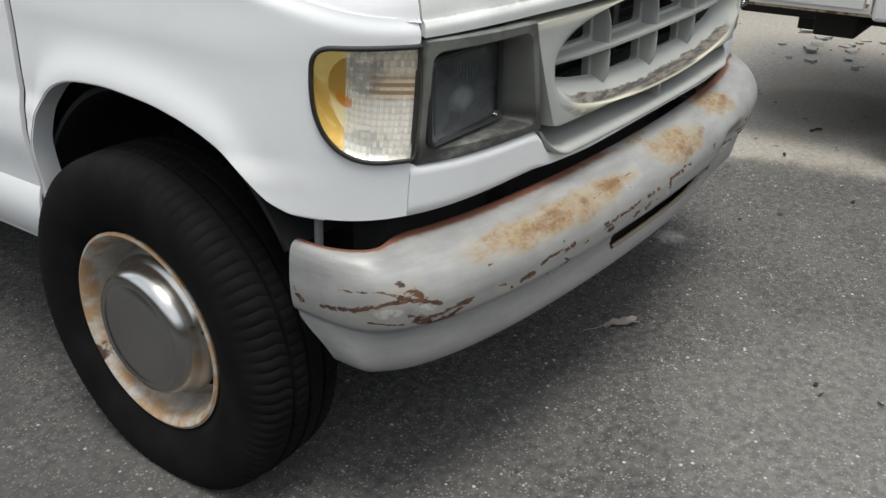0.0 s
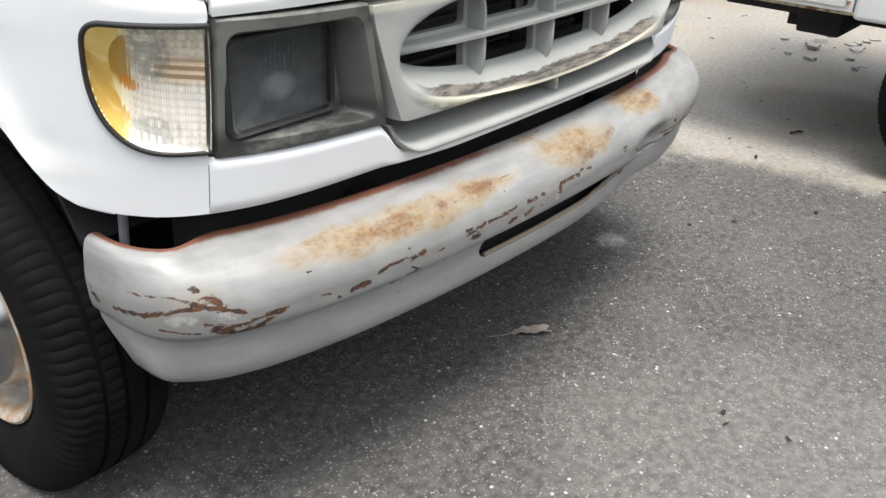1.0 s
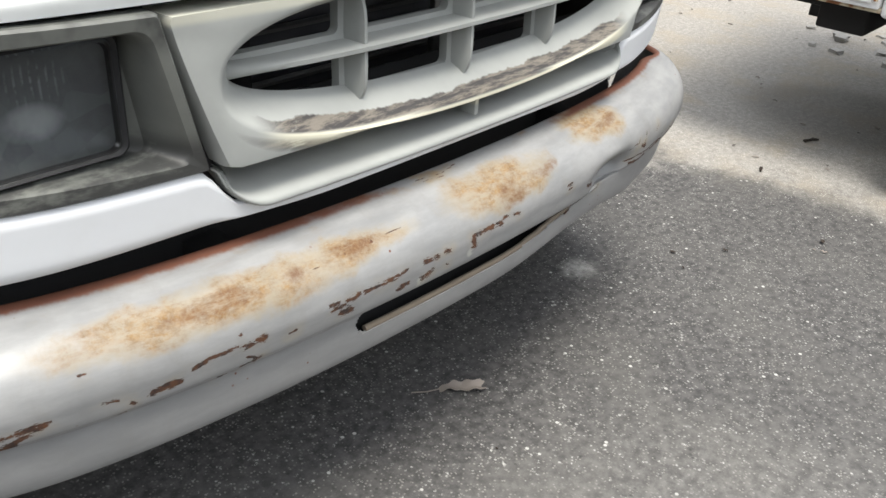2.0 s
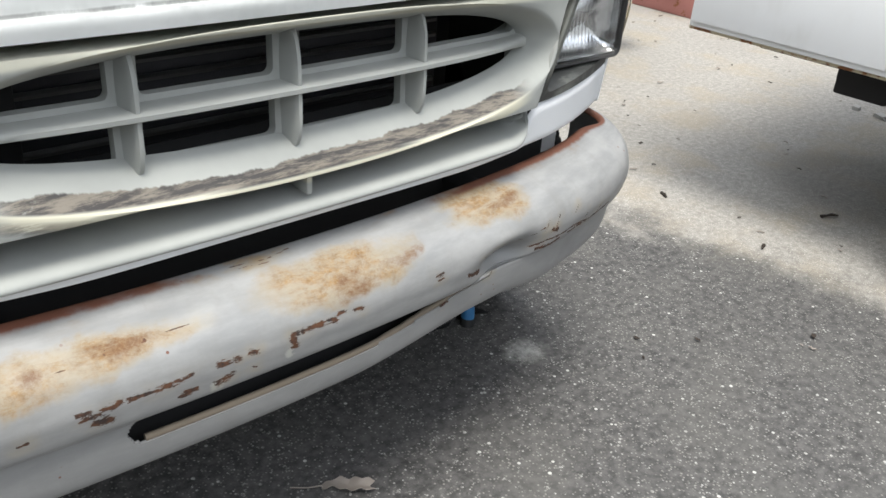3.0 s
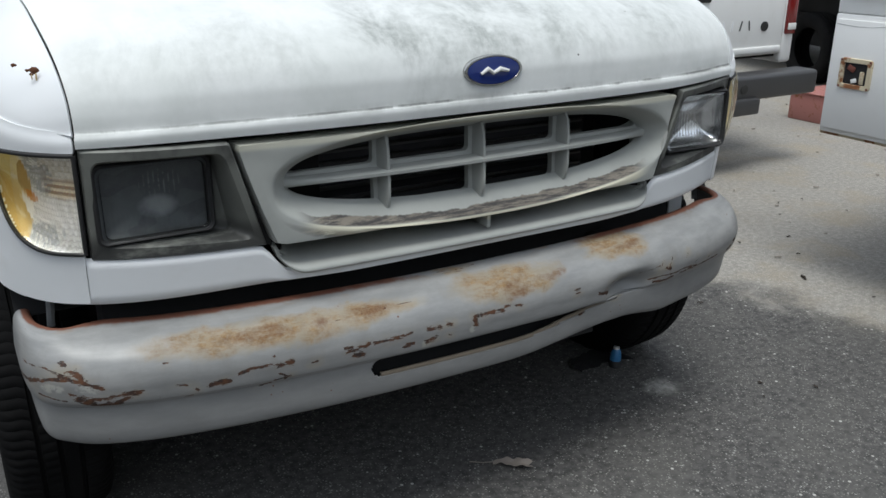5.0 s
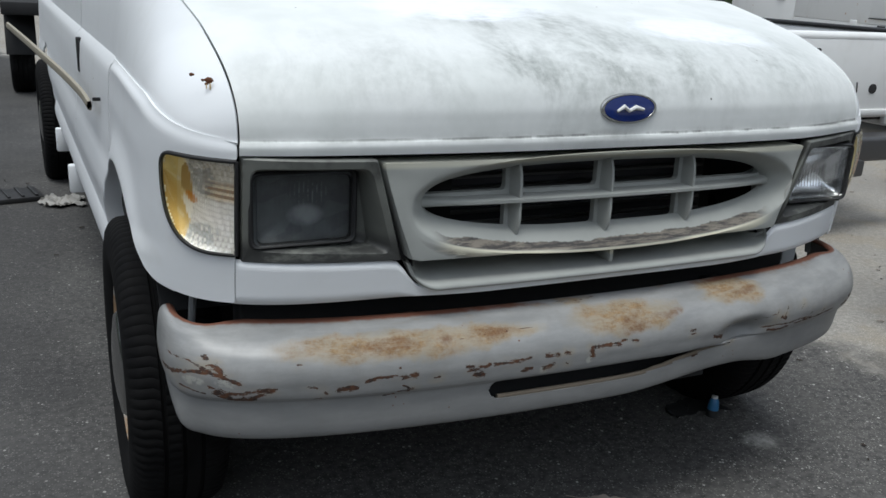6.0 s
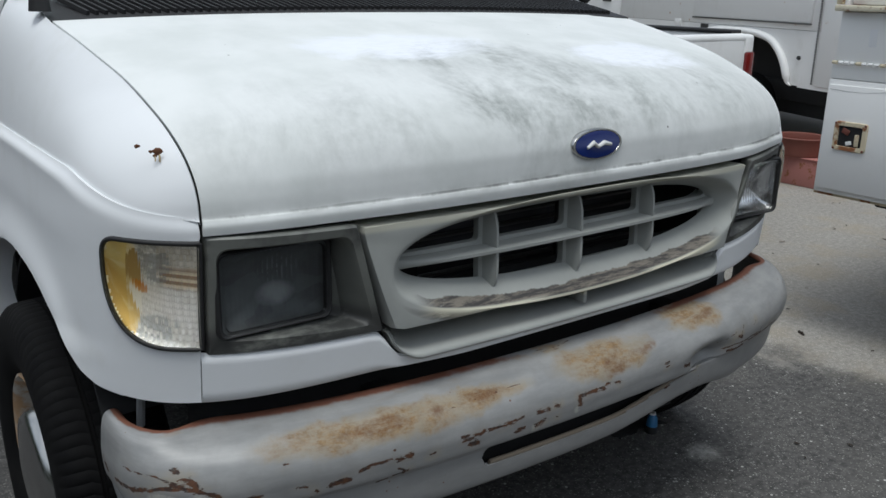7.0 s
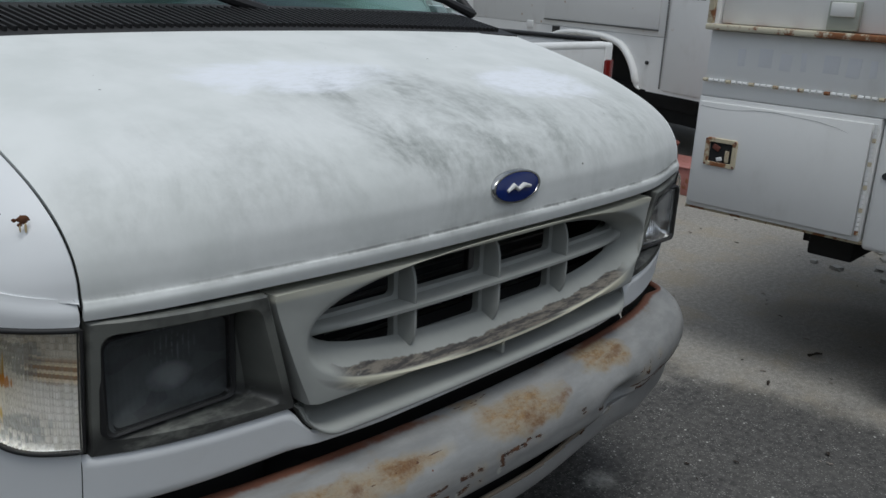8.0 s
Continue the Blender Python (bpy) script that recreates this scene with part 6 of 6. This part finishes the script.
def lettering(name, text, size, m, material, parent):
    """Words in the built-in font as a thin mesh, read along x of the pose m."""
    curve = bpy.data.curves.new(name, "FONT")
    curve.body, curve.size, curve.extrude = text, size, 0.0012
    ob = new(name, curve)
    me = bpy.data.meshes.new_from_object(ob.evaluated_get(bpy.context.evaluated_depsgraph_get()))
    bpy.data.objects.remove(ob)
    bm = bmesh.new()
    bm.from_mesh(me)
    return part(name, moved(bm, m), material, parent)


lettering("fleet_number", "1052", 0.125, FAR @ pose(-0.0135, 0.14, 1.62, 90, 0, -90), M_INK, far_truck)
far_box("frame_rail", -1.5, 4.5, 0.45, 0.66, 0.5, 1.5, M_BLACK)
for wy in (1.50, 5.3):
    bm = moved(tyre_mesh(0.20, wy, 0.362, -1), FAR)
    part("tyre", bm, M_RUBBER, far_truck, sharp=30)

# ---- the pickup behind ----
PX0, PX1, PY = 2.72, 4.46, 2.68
pickup = thing("pickup_truck", ((PX0 + PX1) / 2, PY + 2.4, 0), "white pickup seen from behind, tailgate closed", "pickup")
tailgate = part("tailgate", box(PX0 + 0.12, PX1 - 0.10, PY, PY + 0.06, 0.68, 1.165, 0.02, 3), M_TRUCK2, pickup, "white tailgate with faded scrawls")
part("tailgate_top", tube([(PX0 + 0.12, PY + 0.03, 1.165), (PX1 - 0.10, PY + 0.03, 1.165)], 0.032, 12), M_TRUCK2, tailgate)
part("tailgate_rib", box(PX0 + 0.14, PX1 - 0.12, PY - 0.012, PY + 0.01, 0.695, 0.735, 0.008), M_TRUCK2, tailgate)
part("gate_handle", box((PX0 + PX1) / 2 - 0.12, (PX0 + PX1) / 2 + 0.12, PY - 0.012, PY + 0.01, 1.02, 1.10, 0.008), M_TRIM, tailgate)
part("gate_lock", tube([(PX1 - 0.28, PY - 0.006, 0.86), (PX1 - 0.28, PY + 0.01, 0.86)], 0.03, 16), M_TRIM, tailgate)
for k in range(4):
    part("scrawl", moved(box(-0.004, 0.004, -0.002, 0.002, -0.03, 0.03), pose(PX1 - 0.62 + 0.07 * k, PY - 0.001, 0.87, 0, 12 * (k % 3) - 10, 0)), M_GHOST if k < 2 else M_INK, tailgate)
for a, b in ((PX0, PX0 + 0.12), (PX1 - 0.10, PX1)):
    post = part("bed_side", box(a, b, PY, PY + 2.0, 0.62, 1.19, 0.025, 3), M_TRUCK2, pickup)
    part("tail_lamp", box(a + 0.01, b - 0.008, PY - 0.014, PY + 0.02, 0.80, 1.08, 0.012), M_RED, pickup, "red tail lamp")
    part("reverse_lens", box(a + 0.018, b - 0.014, PY - 0.018, PY - 0.010, 0.83, 0.87, 0.003), M_WHITE, pickup, "white reversing lens")
part("bed_rail", box(PX0 + 0.02, PX0 + 0.12, PY + 0.1, PY + 1.9, 1.19, 1.215, 0.008), M_TRIM, pickup)
part("bed_rail", box(PX1 - 0.11, PX1 - 0.01, PY + 0.1, PY + 1.9, 1.19, 1.215, 0.008), M_TRIM, pickup)
pb = part("bumper", box(PX0 - 0.02, PX1 + 0.02, PY - 0.20, PY - 0.03, 0.45, 0.60, 0.025, 3), M_GREY_BUMPER, pickup, "dull grey step bumper")
part("bumper_hole", tube([(PX1 - 0.62, PY - 0.204, 0.525), (PX1 - 0.62, PY - 0.18, 0.525)], 0.028, 16), M_INK, pb)
part("step", box(PX0 + 0.5, PX1 - 0.5, PY - 0.23, PY - 0.05, 0.37, 0.47, 0.015), M_GREY_BUMPER, pb)
part("bed_floor", box(PX0 + 0.1, PX1 - 0.08, PY + 0.05, PY + 2.0, 0.66, 0.70), M_BLACK, pickup)
part("cab", box(PX0, PX1, PY + 2.05, PY + 4.8, 0.5, 1.25, 0.08, 4), M_TRUCK2, pickup)
part("cab_top", box(PX0 + 0.12, PX1 - 0.12, PY + 2.1, PY + 3.3, 1.2, 1.72, 0.12, 4), M_TRUCK2, pickup)
part("rear_window", box(PX0 + 0.25, PX1 - 0.25, PY + 2.09, PY + 2.11, 1.32, 1.6, 0.005), M_WINDOW, pickup)
for wx, s in ((PX0 + 0.13, -1), (PX1 - 0.13, 1)):
    for wy in (PY + 0.95, PY + 3.9):
        part("tyre", tyre_mesh(wx, wy, 0.362, s), M_RUBBER, pickup, sharp=30)
roll = thing("spare_tyre", (3.75, PY + 0.75, 0.70), "brown dusty spare tyre standing in the pickup bed", "tyre")
part("tyre", moved(tyre_mesh(0, 0, 0.362, 1), pose(3.62, PY + 0.60, 0.515, 0, 0, 74)), M_DUSTY, roll, sharp=30)

for ob in (pickup, roll):
    ob.location += Vector((-0.86, -0.54, 0))
    ob.scale.z = 0.95
roll.location.z *= 0.95
far_truck.scale.z = 0.87

# ---- a trailer parked behind the van, of which one corner shows past its flank ----
trailer = thing("trailer", (-1.0, 8.6, 0), "dark flatbed trailer parked behind the van", "trailer")
axle = part("tyre", tyre_mesh(-1.24, 8.35, 0.362, -1), M_RUBBER, trailer, "worn black trailer tyre", sharp=30)
part("rim", revolve([(0.214, -0.08), (0.205, -0.085), (0.195, -0.04), (0.15, -0.02), (0.12, -0.05), (0.001, -0.05)], (-1.24, 8.35, 0.362), 40), M_WHEEL, axle)
part("deck", box(-1.38, 0.7, 7.7, 10.6, 0.78, 0.90, 0.015), M_BLACK, trailer)
part("mudguard", sheet(lambda u, v: (lerp(-1.37, -1.10, v), 8.35 + 0.43 * math.cos(math.pi * u), 0.40 + 0.40 * math.sin(math.pi * u)), 24, 2), M_BLACK, trailer, thick=0.006)

# ---- red block and iron ring on the ground ----
block = thing("red_block", (4.91, 2.53, 0), "worn pinkish red steel box standing on the ground", "box")
body = part("body", box(4.69, 5.13, 2.0, 3.06, 0.0, 0.205, 0.008), M_BRICK, block)
part("rim", box(4.68, 5.14, 1.99, 3.07, 0.205, 0.215, 0.003), M_BRICK, block)
ring_thing = thing("iron_ring", (4.93, 2.60, 0.215), "rusty dark red iron ring lying on the red box", "ring")


def ring_fn(u, v):
    prof = [(0.20, 0.0), (0.205, 0.02), (0.19, 0.10), (0.20, 0.12), (0.205, 0.13), (0.19, 0.135), (0.175, 0.13), (0.165, 0.10), (0.17, 0.0), (0.20, 0.0)]
    r, h = prof[round(v * (len(prof) - 1))]
    a = 2 * math.pi * u
    return 4.93 + r * math.cos(a), 2.60 + r * math.sin(a), 0.217 + h


part("ring", sheet(ring_fn, 40, 9, loop_u=True), M_COPPER, ring_thing)

for ob, dx in ((block, -0.05), (ring_thing, -0.14)):
    ob.location += Vector((dx, -0.15, 0))

# ---- litter ----
leaf = thing("dry_leaf", (0.170, 0.156, 0.0), "torn dry grey-brown leaf scrap on asphalt", "leaf")


def leaf_fn(u, v):
    """A torn scrap: broad and ragged at one end, narrowing to a bent tip."""
    a = lerp(-0.052, 0.050, u)
    w = lerp(0.007, 0.017, smooth(u / 0.45)) * (1 - 0.25 * smooth((u - 0.8) / 0.2)) + 0.003 * math.sin(23 * u)
    b = lerp(-w, w, v) + 0.004 * math.sin(5 * u)
    p = Matrix.Rotation(radians(-38), 4, "Z") @ Vector((a + 0.006 * math.sin(7 * v) * u, b, 0.004 + 0.010 * (2 * v - 1) ** 2 * u + 0.006 * abs(math.sin(6 * u))))
    return p.x + 0.170, p.y + 0.156, p.z


part("blade", sheet(leaf_fn, 24, 8), M_LEAF, leaf, thick=0.0015)
part("stalk", tube([(0.130, 0.188, 0.008), (0.105, 0.203, 0.005), (0.078, 0.226, 0.004)], 0.0015, 6), M_LEAF, leaf)
bottle = thing("bottle", (0.785, 0.455, 0.0), "small bottle with a blue label standing under the bumper", "bottle")
part("neck", tube([(0.785, 0.455, 0.0), (0.785, 0.455, 0.018), (0.786, 0.456, 0.022)], [0.019, 0.019, 0.017], 20), M_INK, bottle)
part("label_band", tube([(0.786, 0.456, 0.022), (0.788, 0.457, 0.05), (0.789, 0.458, 0.06)], [0.0185, 0.0165, 0.011], 20), M_CAPBLUE, bottle, "blue label")
part("cap", tube([(0.7885, 0.4575, 0.056), (0.7895, 0.4585, 0.068)], [0.011, 0.010], 16), M_WHITE, bottle, "white cap")
flap = thing("rubber_scrap", (0.74, 0.47, 0.0), "torn black rubber scrap lying on asphalt", "scrap")
part("scrap", sheet(lambda u, v: (lerp(0.66, 0.86, u) + 0.02 * noise.noise((3 * v, 5 * u, 0.5)), lerp(0.47, 0.55, v) + 0.03 * noise.noise((4 * u, 2 * v, 2.5)), 0.006 + 0.012 * abs(noise.noise((6 * u, 4 * v, 7.1)))), 18, 8), M_BLACK, flap, thick=0.003)
scrap = thing("plastic_tray", (-1.25, 3.75, 0.0), "black ribbed plastic tray lying on asphalt", "tray")
part("tray", moved(box(-0.22, 0.16, -0.12, 0.12, 0.0, 0.03, 0.006), pose(-1.32, 3.85, 0, 0, 0, 12)), M_TRIM, scrap)
for k in range(5):
    part("rib", moved(box(-0.008, 0.008, -0.11, 0.11, 0.03, 0.04, 0.002), pose(-1.48 + 0.07 * k, 3.82 + 0.015 * k, 0, 0, 0, 12)), M_TRIM, scrap)
rag = thing("rag", (-1.05, 3.68, 0.0), "crumpled pale rag beside the tray", "rag")
part("cloth", sheet(lambda u, v: (lerp(-1.16, -0.95, u) + 0.02 * math.sin(9 * v), lerp(3.58, 3.78, v) + 0.02 * math.sin(11 * u), 0.012 + 0.04 * noise.noise((7 * u, 7 * v, 1.3)) ** 2 + 0.025 * abs(noise.noise((13 * u, 11 * v, 4.0)))), 24, 24), M_CLOTH, rag, thick=0.002)

# ---- fine litter: leaf flakes, bark and chips on the dusty stretch ----
def scatter(name, count, seed, x0, x1, y0, y1, small, large, material, label):
    """Bent scraps strewn over the ground, in one mesh."""
    rnd = random.Random(seed)
    bm = bmesh.new()
    for _ in range(count):
        px, py, turn = rnd.uniform(x0, x1), rnd.uniform(y0, y1), rnd.uniform(0, math.pi)
        if -0.95 < px < 0.95 and py > 0.0:
            continue
        long, wide = rnd.uniform(small, large), rnd.uniform(0.25, 0.7)
        rows = []
        for k in range(5):
            t = k / 4
            w = long * wide * 0.5 * math.sin(math.pi * (0.08 + 0.84 * t)) * rnd.uniform(0.7, 1.2)
            lift = 0.002 + rnd.uniform(0.0, 0.25) * long
            line = []
            for side in (-1, 0, 1):
                a, b = (t - 0.5) * long, side * w
                line.append(bm.verts.new((px + a * math.cos(turn) - b * math.sin(turn), py + a * math.sin(turn) + b * math.cos(turn), lift + (0.12 * long if side else 0))))
            rows.append(line)
        for p, q in zip(rows, rows[1:]):
            for m in (0, 1):
                bm.faces.new((p[m], q[m], q[m + 1], p[m + 1]))
    return tagged(part(name, bm, material, thick=0.001), label, "litter", kind="stuff")


scatter("leaf_litter", 130, 5, 1.3, 6.5, -0.8, 4.5, 0.010, 0.032, M_LEAF, "small dry brown leaf flakes strewn on dusty ground")
scatter("bark_litter", 200, 8, -2.5, 6.5, -1.2, 4.5, 0.008, 0.028, M_BARK, "small dark bark and leaf bits strewn on the ground")
rnd = random.Random(31)
bm = bmesh.new()
for _ in range(22):
    px, py, size = rnd.gauss(4.1, 0.28), rnd.gauss(0.52, 0.16), rnd.uniform(0.015, 0.05)
    chip = box(-size, size, -size * rnd.uniform(0.4, 0.9), size * rnd.uniform(0.4, 0.9), 0.0, size * rnd.uniform(0.3, 0.8))
    for vert in chip.verts:
        vert.co += Vector((rnd.uniform(-1, 1), rnd.uniform(-1, 1), 0)) * size * 0.35
    join(bm, moved(chip, pose(px, py, 0.0, 0, 0, rnd.uniform(0, 180))))
tagged(part("rubble", bm, M_CHIP, sharp=20), "pale broken concrete chips strewn on the ground", "rubble", kind="stuff")
# the last stick stands in for a fallen red leaf
for (px, py, turn, long) in ((2.34, 0.194, 150, 0.07), (1.90, 0.21, 20, 0.03), (1.97, 0.651, 60, 0.04)):
    twig = thing("twig", (px, py, 0.0), "dark broken twig lying on dusty ground", "twig", group="twigs on the ground")
    dx, dy = 0.5 * long * math.cos(radians(turn)), 0.5 * long * math.sin(radians(turn))
    stick = part("stick", tube([(px - dx, py - dy, 0.005), (px - 0.2 * dx, py - 0.1 * dy, 0.009), (px + 0.3 * dx, py + 0.4 * dy, 0.006), (px + dx, py + dy, 0.004)], [0.003, 0.006, 0.004, 0.007], 7), M_BARK, twig)
